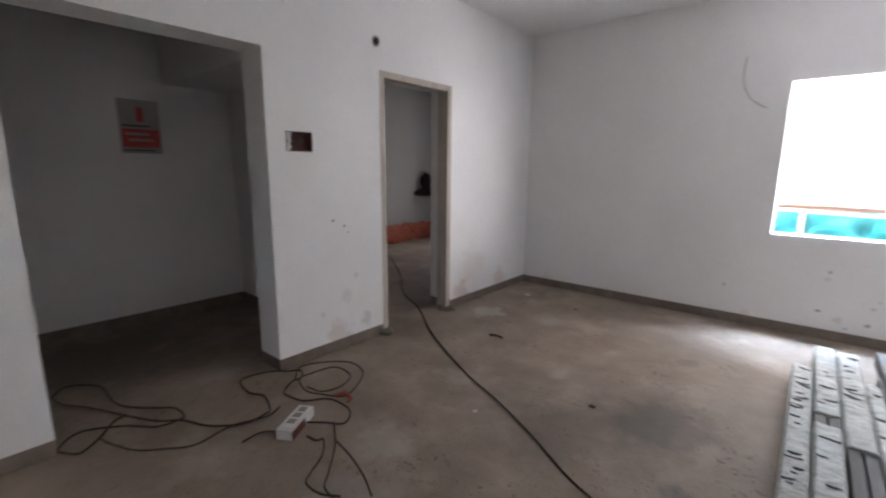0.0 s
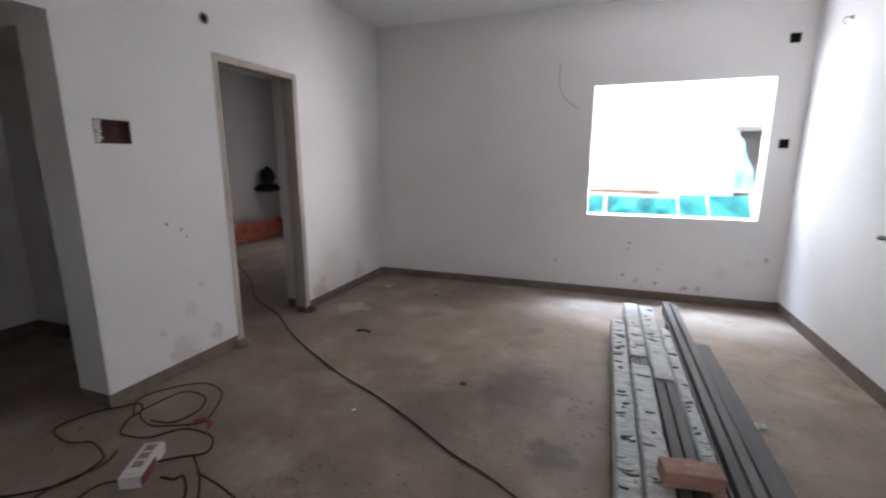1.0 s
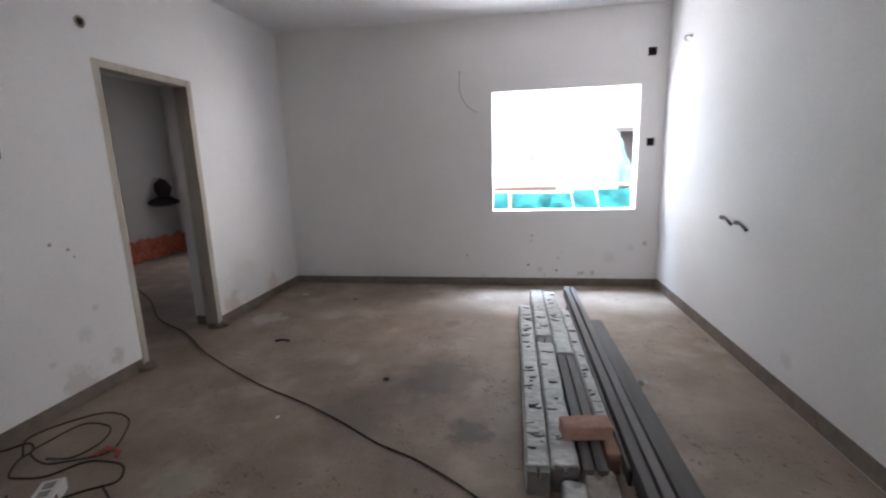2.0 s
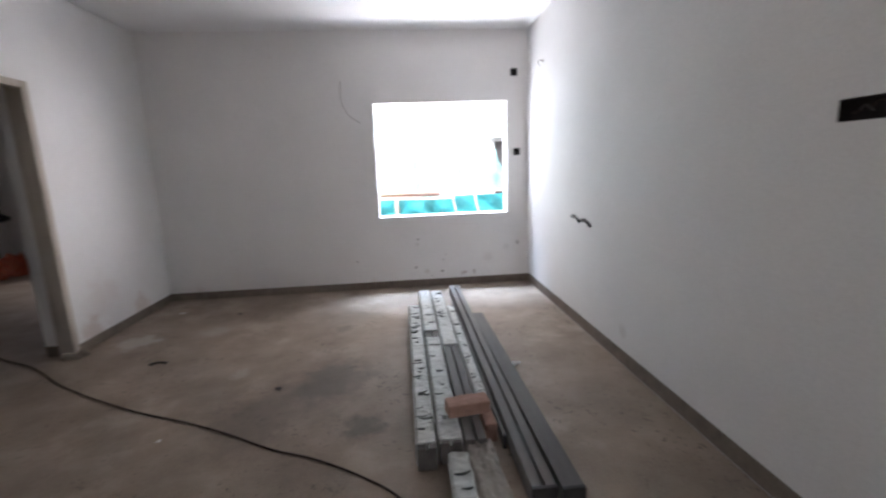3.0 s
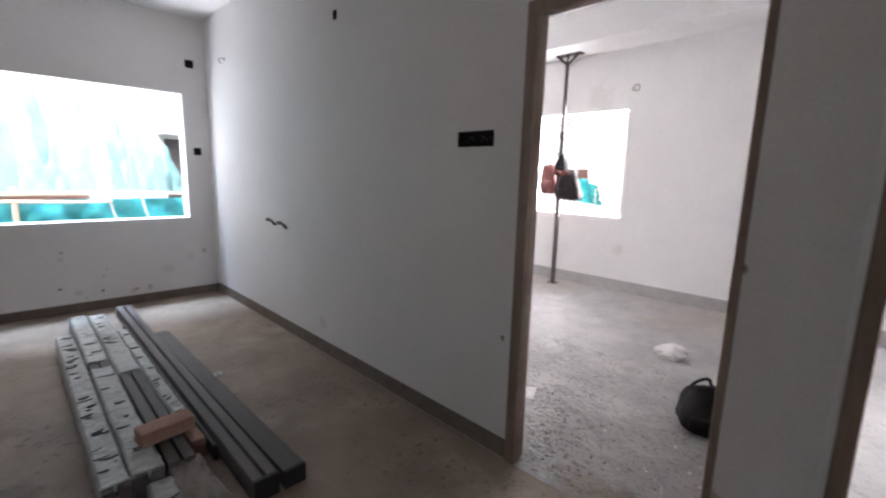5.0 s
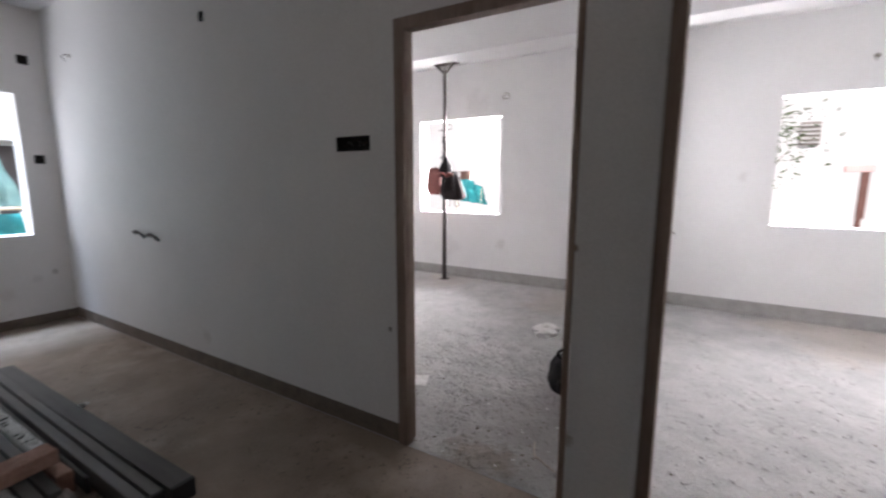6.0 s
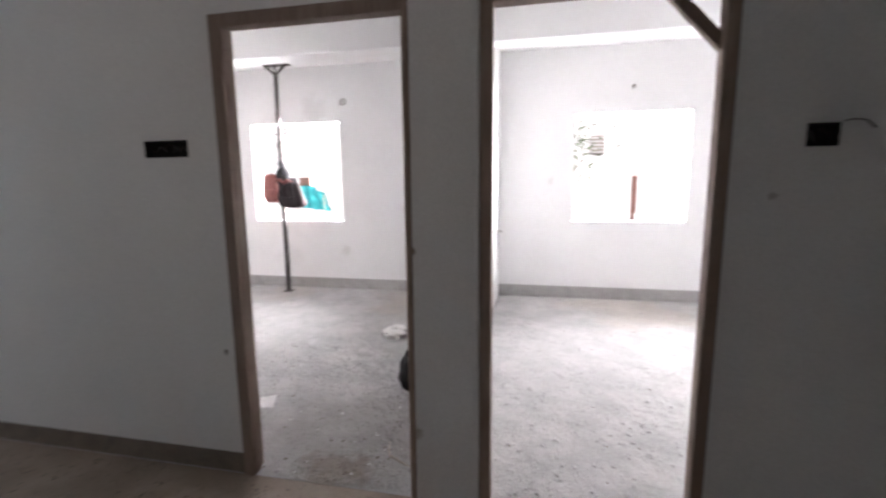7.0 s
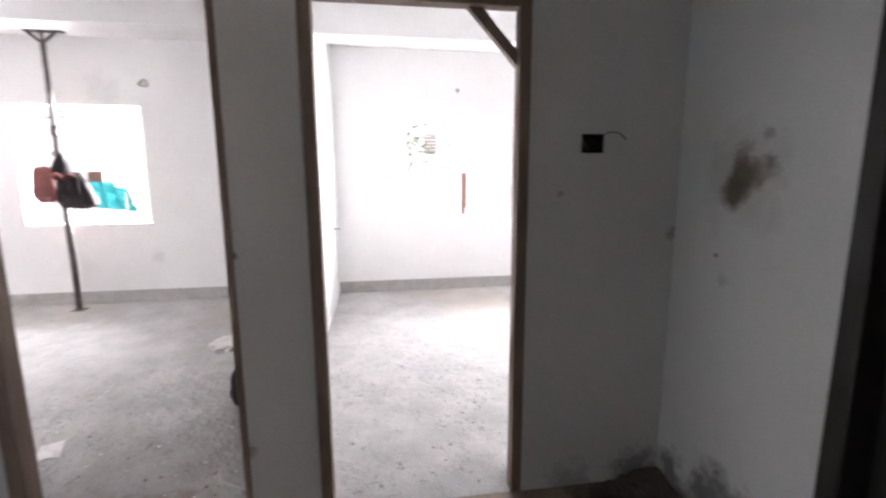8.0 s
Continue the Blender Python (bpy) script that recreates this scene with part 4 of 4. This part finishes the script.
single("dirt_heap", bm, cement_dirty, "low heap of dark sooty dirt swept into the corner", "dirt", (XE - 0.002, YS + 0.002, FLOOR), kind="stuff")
bm = bmesh.new()
bmesh.ops.create_grid(bm, x_segments=150, y_segments=120, size=0.5)
for v in bm.verts:
    u, w = v.co.x + 0.5, v.co.y + 0.5
    p = Vector((u * 2.0, w * 1.6, 0))
    fade = min(1.0, 5 * min(u + 0.12, w + 0.05, 1 - u, 1 - w))
    lump = 0.5 + noise.noise(p * 6) * 0.8 + noise.noise(p * 14 + Vector((3, 1, 0))) * 0.4 + noise.noise(p * 40) * 0.35
    v.co = Vector((XE2 - 0.07 + 2.0 * u, B_S + 0.004 + 1.6 * w, F2 + max(-0.004, (lump - 0.42) * 0.016 * fade)))
single("rubble_crust", bm, floor_room, "lumpy crust of spilled mortar on the floor", "debris", kind="stuff")

# ---- poster in the dark side room ----
poster = thing("poster", "white and red printed notice on the wall", "poster", (ALCOVE_X, 1.855, 1.71), 90)
part("sheet", boxed((-0.15, -0.004, -0.22), (0.15, -0.001, 0.22)), poster_white, poster)
part("red_field", boxed((-0.135, -0.006, -0.17), (0.14, -0.0045, -0.02)), poster_red, poster, "red printed field")
part("red_figure", boxed((-0.02, -0.006, 0.04), (0.03, -0.0045, 0.16), 0.001), poster_red, poster, "red printed emblem")
for k, (a, b) in enumerate(((-0.11, 0.06), (-0.09, 0.09))):
    part("text_bar", boxed((a, -0.0075, -0.07 - k * 0.05), (b, -0.0062, -0.05 - k * 0.05)), poster_white, poster, "pale bar of unreadable print")
part("text_bar", boxed((-0.13, -0.006, 0.0), (0.08, -0.0045, 0.012)), cable_black, poster, "dark bar of unreadable print")
part("text_bar", boxed((-0.13, -0.006, -0.2), (0.1, -0.0045, -0.19)), cable_black, poster, "dark bar of unreadable print")

# ---- west bedroom ----
bm = bmesh.new()
bmesh.ops.create_grid(bm, x_segments=30, y_segments=60, size=0.5)
for v in bm.verts:
    x, y = v.co.x, v.co.y
    hump = math.exp(-((x + 0.1) / 0.32) ** 2) * 0.3
    v.co = Vector((x * 0.36, y * 1.7, 0.006 + max(0, hump + 0.05 * noise.noise(Vector((x * 4, y * 7, 1))) + 0.08 * noise.noise(Vector((x * 11, y * 19, 4))))))
bmesh.ops.solidify(bm, geom=bm.faces, thickness=0.003)
single("orange_sheet", bm, tarp_orange, "crumpled orange plastic sheet heaped along the wall", "plastic sheet", (-5.60, 6.85, FLOOR + 0.004), 0)


def soft_bag(name, label, place, size, mat, turn=0.0, strap_mat=None, pinch=0.22, square=3.2, straps=((-0.2, 1), (0.2, 1)), strap_up=0.35):
    """A slumped fabric bag: rounded body, flap, pocket and strap loops."""
    t = thing(name, label, "bag", place, turn)
    bm = bmesh.new()
    bmesh.ops.create_cube(bm, size=1.0)
    bmesh.ops.subdivide_edges(bm, edges=bm.edges, cuts=9, use_grid_fill=True)
    for v in bm.verts:
        p = v.co * 2
        r = (abs(p.x) ** square + abs(p.y) ** square + abs(p.z) ** square) ** (1 / square)
        p = p / max(r, 1e-4)
        taper = 1.0 - pinch * max(0, p.z) + 0.05 * max(0, -p.z)
        w = 1 + 0.12 * noise.noise(p * 1.7 + Vector(place)) + 0.05 * noise.noise(p * 5 + Vector(place))
        v.co = Vector((p.x * size[0] / 2 * taper * w, p.y * size[1] / 2 * taper * w, p.z * size[2] / 2 * w + size[2] / 2))
    part("body", bm, mat, t, smooth=True)
    bm = bmesh.new()
    box(bm, (-size[0] * 0.36, -size[1] * 0.56, size[2] * 0.14), (size[0] * 0.36, -size[1] * 0.36, size[2] * 0.48), 0.018)
    part("pocket", bm, mat, t, smooth=True)
    for dx, s in straps:
        bm = bmesh.new()
        tube(bm, smooth_path([(dx * size[0], -size[1] * 0.1, size[2] * 0.9), (dx * size[0] * 1.2, -size[1] * 0.35, size[2] * (0.95 + strap_up * 0.6)), (dx * size[0] * 0.6, -size[1] * 0.2, size[2] * (0.95 + strap_up)), (dx * size[0] * 0.3, size[1] * 0.1, size[2] * 0.93)], 6), 0.009, 7)
        part("strap", bm, strap_mat or mat, t, smooth=True)
    return t


b1 = soft_bag("hanging_bag", "dark wide bag hanging on the far wall", (-5.67, 7.3, 0.80), (0.5, 0.18, 0.17), bag_black, 60, wire_grey, 0.45, 2.6, straps=((-0.2, 1), (0.2, 1)), strap_up=0.1)
bm = bmesh.new()
bmesh.ops.create_icosphere(bm, subdivisions=3, radius=1.0)
for v in bm.verts:
    v.co = Vector((v.co.x * 0.13 + 0.02, v.co.y * 0.08, v.co.z * 0.17 + 0.30)) * (1 + 0.12 * noise.noise(v.co * 2.4))
part("bundle", bm, bag_brown, b1, "dark brown top bundle", smooth=True)
bm = bmesh.new()
tube(bm, smooth_path([(-0.22, -0.09, 0.05), (-0.1, -0.115, 0.025), (0.1, -0.115, 0.025), (0.22, -0.09, 0.05)], 6), 0.008, 7)
part("piping", bm, wire_grey, b1, "pale grey rim along the bag", smooth=True)
loose_wire((-5.8, 7.3, 1.3), -90, [(0, -0.01, 0), (0, 0.05, 0.0), (0, 0.14, -0.02)], "steel hook in the wall", 0.006, steel_dark)

# ---- steel prop with bags, east room ----
PX, PY = 5.47, 3.10
prop = thing("steel_prop", "tall rusty steel ceiling prop standing on the floor", "prop", (PX, PY, F2))
bm = bmesh.new()
box(bm, (-0.06, -0.06, 0.0), (0.06, 0.06, 0.007), 0.001)
part("base_plate", bm, steel_dark, prop)
bm = bmesh.new()
tube(bm, [(0, 0, 0.006), (0.0, 0, 1.0), (0, 0, 1.92)], 0.030, 14)
part("outer_tube", bm, steel_dark, prop, smooth=True)
bm = bmesh.new()
tube(bm, [(0, 0, 1.9), (0, 0, 2.79)], 0.024, 14)
part("inner_tube", bm, steel_dark, prop, smooth=True)
bm = bmesh.new()
tube(bm, [(0, 0, 1.88), (0, 0, 1.97)], 0.036, 14)
part("collar", bm, steel_dark, prop, smooth=True)
bm = bmesh.new()
tube(bm, smooth_path([(0.0, 0.09, 2.05), (0, 0.0, 2.055), (0, -0.09, 2.06), (0, -0.105, 2.10), (0, -0.05, 2.12), (0, 0.0, 2.05)], 5), 0.006, 7)
part("pin", bm, steel_dark, prop, "bent steel locking pin")
for z in (1.76, 1.63):
    bm = bmesh.new()
    tube(bm, smooth_path([(0, 0.055, z), (0, 0, z + 0.004), (0, -0.04, z + 0.02), (0, -0.02, z + 0.04)], 4), 0.005, 7)
    part("hook", bm, steel_dark, prop)
part("top_plate", boxed((-0.1, -0.165, 2.9), (0.1, 0.165, 2.914), 0.002), steel_dark, prop)
for s in (-1, 1):
    bm = bmesh.new()
    tube(bm, [(0, 0, 2.775), (0, s * 0.15, 2.902)], 0.016, 8)
    part("strut", bm, steel_dark, prop)
bm = bmesh.new()
tube(bm, [(0, 0, 2.73), (0, 0, 2.902)], 0.014, 8)
part("stem", bm, steel_dark, prop)
soft_bag("red_bag", "faded red fabric bag hanging from the prop", (PX - 0.04, PY + 0.125, 1.17), (0.22, 0.11, 0.35), bag_red, -90, bag_brown, 0.05, 7.0, straps=((0.1, 1),), strap_up=0.1)
bp = thing("backpack", "dark brown backpack hanging from the prop", "bag", (PX - 0.12, PY - 0.19, 1.10), -90)
bm = bmesh.new()
bmesh.ops.create_cube(bm, size=1.0)
bmesh.ops.subdivide_edges(bm, edges=bm.edges, cuts=13, use_grid_fill=True)
for v in bm.verts:
    p = v.co * 2
    p = p / max((abs(p.x) ** 5 + abs(p.y) ** 5 + abs(p.z) ** 5) ** 0.2, 1e-4)
    h = (p.z + 1) / 2
    half = 0.175 - 0.085 * h ** 1.8 + 0.012 * noise.noise(p * 2.5)
    crease = 0.014 * noise.noise(Vector((p.x * 5, p.y * 3, p.z * 2.2))) + 0.008 * noise.noise(p * 7)
    v.co = Vector((p.x * half + 0.055 * (1 - h) ** 2 - 0.02, p.y * (0.085 - 0.03 * h) + crease, h * 0.37 + 0.02 * noise.noise(Vector((p.x * 2, p.y, 4)))))
part("body", bm, bag_brown, bp, smooth=True)
bm = bmesh.new()
tube(bm, smooth_path([(-0.12, -0.07, 0.16), (-0.03, -0.105, 0.12), (0.07, -0.105, 0.13), (0.14, -0.07, 0.17)], 6), 0.008, 7)
part("seam", bm, bag_black, bp, "black seam round the pocket", smooth=True)
for x in (-0.05, 0.06):
    bm = bmesh.new()
    tube(bm, smooth_path([(x, -0.05, 0.33), (x * 1.5, -0.11, 0.22), (x * 1.7, -0.1, 0.09), (x * 1.5, -0.07, 0.0)], 6), 0.011, 7)
    part("strap", bm, bag_black, bp, "black shoulder strap", smooth=True)
for dx in (-0.07, 0.07):
    bm = bmesh.new()
    tube(bm, smooth_path([(dx, 0.02, 0.05), (dx - 0.03, 0, -0.03), (dx, -0.02, -0.085), (dx + 0.035, 0, -0.06), (dx + 0.02, 0.02, 0.04)], 5), 0.005, 7)
    part("loop", bm, bag_black, bp, "black strap loop")
soft_bag("dark_bundle", "dark fabric bundle hanging from the prop", (PX - 0.07, PY - 0.06, 1.38), (0.17, 0.14, 0.27), bag_black, -90, bag_black, 0.45, 2.6, strap_up=0.15)
bm = bmesh.new()
tube(bm, smooth_path([(-0.09, 0, 0.02), (-0.03, -0.02, 0.05), (0.03, -0.01, 0.01), (0.09, -0.03, 0.04), (0.13, 0, 0.02)], 6), [0.02] * 24 + [0.012], 8)
single("cloth", bm, bag_red, "twisted pale red cloth tied round the bags", "cloth", (PX - 0.2, PY - 0.12, 1.40), -90, smooth=True)
bxt = thing("small_box", "small pinkish cardboard box hanging beside the bags", "box", (PX + 0.05, PY - 0.31, 1.37), -90)
part("carton", boxed((-0.075, -0.03, 0), (0.075, 0.03, 0.11), 0.003), outer_brown, bxt)
part("string", boxed((-0.22, -0.0015, 0.098), (-0.06, 0.0015, 0.104)), cable_black, bxt)

# on the floor of the east room
scrap((2.64, 1.565, F2 + 0.003), (0.17, 0.12, 0.012), 25, white_plastic, "white sheet of paper on the floor", "paper_sheet", "paper")
bm = bmesh.new()
bmesh.ops.create_icosphere(bm, subdivisions=3, radius=0.13)
for v in bm.verts:
    w = 1 + 0.35 * noise.noise(v.co * 14) + 0.2 * noise.noise(v.co * 30)
    v.co = Vector((v.co.x * 1.0 * w, v.co.y * 0.9 * w, max(-0.03, v.co.z * 0.45 * w)))
single("crumpled_paper", bm, white_plastic, "crumpled white plastic bag on the floor", "plastic bag", (4.03, 1.13, F2 + 0.03), 0)
soft_bag("black_bag", "black fabric bag slumped on the floor", (3.06, 0.58, F2), (0.40, 0.22, 0.26), bag_black, -70, bag_black, 0.3, 4.0, straps=((-0.3, 1), (0.1, 1)), strap_up=0.3)
for x, y, a in ((2.3, 0.60, 20), (2.22, 0.52, 60)):
    bm = bmesh.new()
    tube(bm, [(-0.07, 0, 0.006), (0.0, 0.006, 0.01), (0.07, 0, 0.006)], 0.005, 6)
    single("splinter", bm, wood_pale, "pale splinter of wood on the floor", "stick", (x, y, F2), a, "splinters in the doorway")

# ---- outside ----
bm = bmesh.new()
bmesh.ops.create_grid(bm, x_segments=60, y_segments=60, size=300)
structure("ground", bm, ground_earth, "bare sandy earth around the building", "ground").location = (0, 0, -0.3)
for lo, hi in (((D_X - 0.1, ALCOVE_S - 0.1, -0.299), (XW2 - 0.02, D_N + 0.18, FLOOR - 0.151)), ((XW2 - 0.019, C_S - 0.1, -0.299), (XF2 - 0.02, YN2 - 0.02, -0.191))):
    structure("plinth", boxed(lo, hi), outer_wall, "rendered plinth under the floor", "plinth")

# neighbour behind the north window
nb = thing("neighbour_house", "white-rendered house standing close by", "house", (0, 8.7, -0.3))
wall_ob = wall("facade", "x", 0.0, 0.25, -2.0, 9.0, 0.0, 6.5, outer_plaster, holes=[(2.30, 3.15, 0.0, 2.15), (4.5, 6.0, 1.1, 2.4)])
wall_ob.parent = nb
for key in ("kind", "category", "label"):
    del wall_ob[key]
# dark panel set in the doorway for the shade inside
part("door_leaf", boxed((2.30, 0.18, 0), (3.15, 0.22, 2.15)), outer_grey, nb, "dark panel standing in for the shaded doorway")
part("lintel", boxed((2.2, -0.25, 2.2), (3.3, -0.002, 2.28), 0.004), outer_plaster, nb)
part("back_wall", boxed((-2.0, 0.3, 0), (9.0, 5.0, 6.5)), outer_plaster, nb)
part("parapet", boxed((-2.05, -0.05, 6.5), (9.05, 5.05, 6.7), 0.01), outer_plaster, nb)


def drape(name, label, x0, x1, z_low, z_high, y, mat, lean, seed, folds=9.0, peak=None):
    """A hanging net with folds, gathered along its top."""
    bm = bmesh.new()
    bmesh.ops.create_grid(bm, x_segments=90, y_segments=40, size=0.5)
    for v in bm.verts:
        u, w = v.co.x + 0.5, v.co.y + 0.5
        top = z_high + 0.35 * noise.noise(Vector((u * 3, seed, 0))) - 0.2 * math.sin(u * 3.1 + seed)
        if peak is not None:
            top = z_high - 1.3 * abs(u - peak) + 0.06 * noise.noise(Vector((u * 14, seed, 0)))
        x = x0 + (x1 - x0) * u + lean * (1 - w) * u + 0.05 * noise.noise(Vector((u * 8, w * 3, seed)))
        v.co = Vector((x, y + 0.10 * math.sin(u * folds * 3 + seed + 2 * w) * (0.4 + 0.6 * w) + 0.06 * noise.noise(Vector((u * 12, w * 4, seed))), z_low + (top - z_low) * w + 0.03 * noise.noise(Vector((u * 14, 0, seed)))))
    return single(name, bm, mat, label, "net", smooth=True)


drape("safety_net", "pale green construction net draped over poles", -1.3, 1.1, 1.04, 2.3, 7.3, net_green, 0.1, 1.0)
drape("safety_net", "thin white-green construction net in loose folds", 0.45, 1.4, 1.04, 2.25, 7.2, net_pale, 0.1, 2.6, 5.0)
drape("safety_net", "green construction net with a frayed slanting edge", 1.3, 1.98, 1.04, 2.3, 7.13, net_green, 0.2, 4.0, 4.0, 0.42)


def pole(x0, x1, y, z, r, label):
    bm = bmesh.new()
    pts = [(x0 + (x1 - x0) * k / 12, y, z + 0.012 * math.sin(k)) for k in range(13)]
    tube(bm, pts, [r * (1 + 0.12 * (k % 3 == 0)) for k in range(13)], 9)
    return single("bamboo_pole", bm, bamboo, label, "pole", group="bamboo rails", smooth=True)


pole(-2.2, 2.9, 7.05, 1.02, 0.022, "long bamboo rail of a scaffold")
pole(-2.2, 1.3, 7.0, 0.935, 0.018, "long bamboo rail of a scaffold")
for x in (-2.0, 0.4, 2.8):
    bm = bmesh.new()
    tube(bm, [(x, 7.1, -0.3), (x, 7.1, 1.1)], 0.03, 9)
    single("bamboo_post", bm, bamboo, "short upright bamboo post of a scaffold", "pole", group="bamboo posts", smooth=True)
single("brown_plank", boxed((-2.0, 7.06, 0.955), (1.08, 7.09, 1.0), 0.003), outer_brown, "weathered brown plank tied to the rail", "plank")
bm = bmesh.new()
bmesh.ops.create_grid(bm, x_segments=80, y_segments=10, size=0.5)
for v in bm.verts:
    u, w = v.co.x + 0.5, v.co.y + 0.5
    v.co = Vector((-2.1 + 4.9 * u, 7.12 + 0.03 * math.sin(u * 60 + w * 5) + 0.05 * noise.noise(Vector((u * 30, w * 2, 0))), 0.55 + 0.4 * w + 0.02 * noise.noise(Vector((u * 20, 3, 0)))))
single("teal_sheet", bm, teal_sheet, "bright teal plastic sheet hung along the rail", "plastic sheet", smooth=True)
for x in (1.27, 1.62, 2.1):
    bm = bmesh.new()
    tube(bm, smooth_path([(x, 7.03, 0.98), (x + 0.02, 7.02, 0.85), (x + 0.06, 7.03, 0.68)], 5), 0.012, 6)
    single("rope", bm, white_plastic, "short white rope tied to the rail", "rope", group="ropes on the rail")

# to the east: low wall, sheet, post and tree
eb = thing("east_house", "white-rendered house across the yard", "house", (14.0, 0, -0.3))
part("facade", boxed((0, -12, 0), (6, 16, 6.5)), outer_white, eb)
win = part("window", boxed((-0.05, -2.05, 2.5), (-0.003, -1.66, 3.04), 0.004), stone, eb, "grey louvred window")
for k in range(5):
    part("slat", boxed((-0.08, -2.03, 2.54 + k * 0.1), (-0.051, -1.68, 2.58 + k * 0.1), 0.002), outer_plaster, win)
part("parapet", boxed((-0.06, -12.05, 6.5), (6.05, 16.05, 6.7), 0.01), outer_plaster, eb)
bm = bmesh.new()
bmesh.ops.create_grid(bm, x_segments=40, y_segments=20, size=0.5)
for v in bm.verts:
    u, w = v.co.x + 0.5, v.co.y + 0.5
    v.co = Vector((9.9 + 0.08 * math.sin(u * 20) + 0.3 * (1 - w), 4.74 + 0.8 * u + 0.06 * noise.noise(Vector((u * 4, w * 4, 0))), 0.74 + (0.62 - 0.3 * abs(u - 0.6)) * w + 0.1 * u))
single("teal_sheet", bm, teal_sheet, "bright teal plastic sheet hung in the yard", "plastic sheet", smooth=True)
for y in (4.82, 5.5):
    bm = bmesh.new()
    tube(bm, [(9.98, y, -0.3), (9.98, y, 1.15)], 0.012, 8)
    single("bamboo_post", bm, bamboo, "upright bamboo post holding a sheet", "pole", group="bamboo posts", smooth=True)
post = thing("gate_post", "weathered brown wooden gate post with a broader top", "post", (9.9, -2.09, -0.3))
part("shaft", boxed((-0.045, -0.02, 0), (0.045, 0.045, 1.05), 0.006), post_brown, post)
part("board", boxed((-0.045, -0.05, 1.0505), (0.045, 0.05, 1.8), 0.006), post_brown, post, "broader brown board on top")
part("cap", boxed((-0.07, -0.09, 1.801), (0.07, 0.26, 1.9), 0.004), pink_slab, post, "pale pinkish slab across the top")


def tree(place, height, seed):
    rnd = random.Random(seed)
    t = thing("tree", "slender leafy tree in the yard", "tree", place)
    bm = bmesh.new()
    trunk = [(0, 0, 0), (0.05, 0.04, height * 0.3), (-0.03, 0.1, height * 0.6), (0.05, 0.05, height * 0.95)]
    tube(bm, smooth_path(trunk, 6), [0.09 * (1 - k / 22) + 0.012 for k in range(19)], 9)
    tips = []
    for k in range(16):
        z = height * rnd.uniform(0.25, 0.92)
        a, reach = rnd.uniform(0, 6.28), rnd.uniform(0.5, 1.15)
        tip = Vector((math.cos(a) * reach, math.sin(a) * reach, z + rnd.uniform(0.1, 0.6)))
        tube(bm, smooth_path([(0, 0.06, z * 0.95), (tip.x * 0.5, tip.y * 0.5, z + 0.12), tip], 5), [0.028 - 0.002 * i for i in range(11)], 6)
        tips.append(tip)
    part("trunk", bm, bark, t, smooth=True)
    verts, faces = [], []
    for tip in tips:
        for _ in range(95):
            c = tip + Vector((rnd.gauss(0, 0.26), rnd.gauss(0, 0.26), rnd.gauss(0, 0.2)))
            m = Euler((rnd.uniform(0, 6.28), rnd.uniform(-0.7, 0.7), rnd.uniform(0, 6.28))).to_matrix()
            s = rnd.uniform(0.03, 0.07)
            base = len(verts)
            verts += [tuple(c + m @ Vector(p) * s) for p in ((-1, 0, 0), (0, -0.35, 0.08), (1.1, 0, 0), (0, 0.35, 0.08))]
            faces.append((base, base + 1, base + 2, base + 3))
    me = bpy.data.meshes.new("crown")
    me.from_pydata(verts, [], faces)
    me.materials.append(leaf_green)
    crown = new("crown", me)
    crown.parent = t
    return t


tree((10.2, -0.35, -0.3), 3.1, 3)
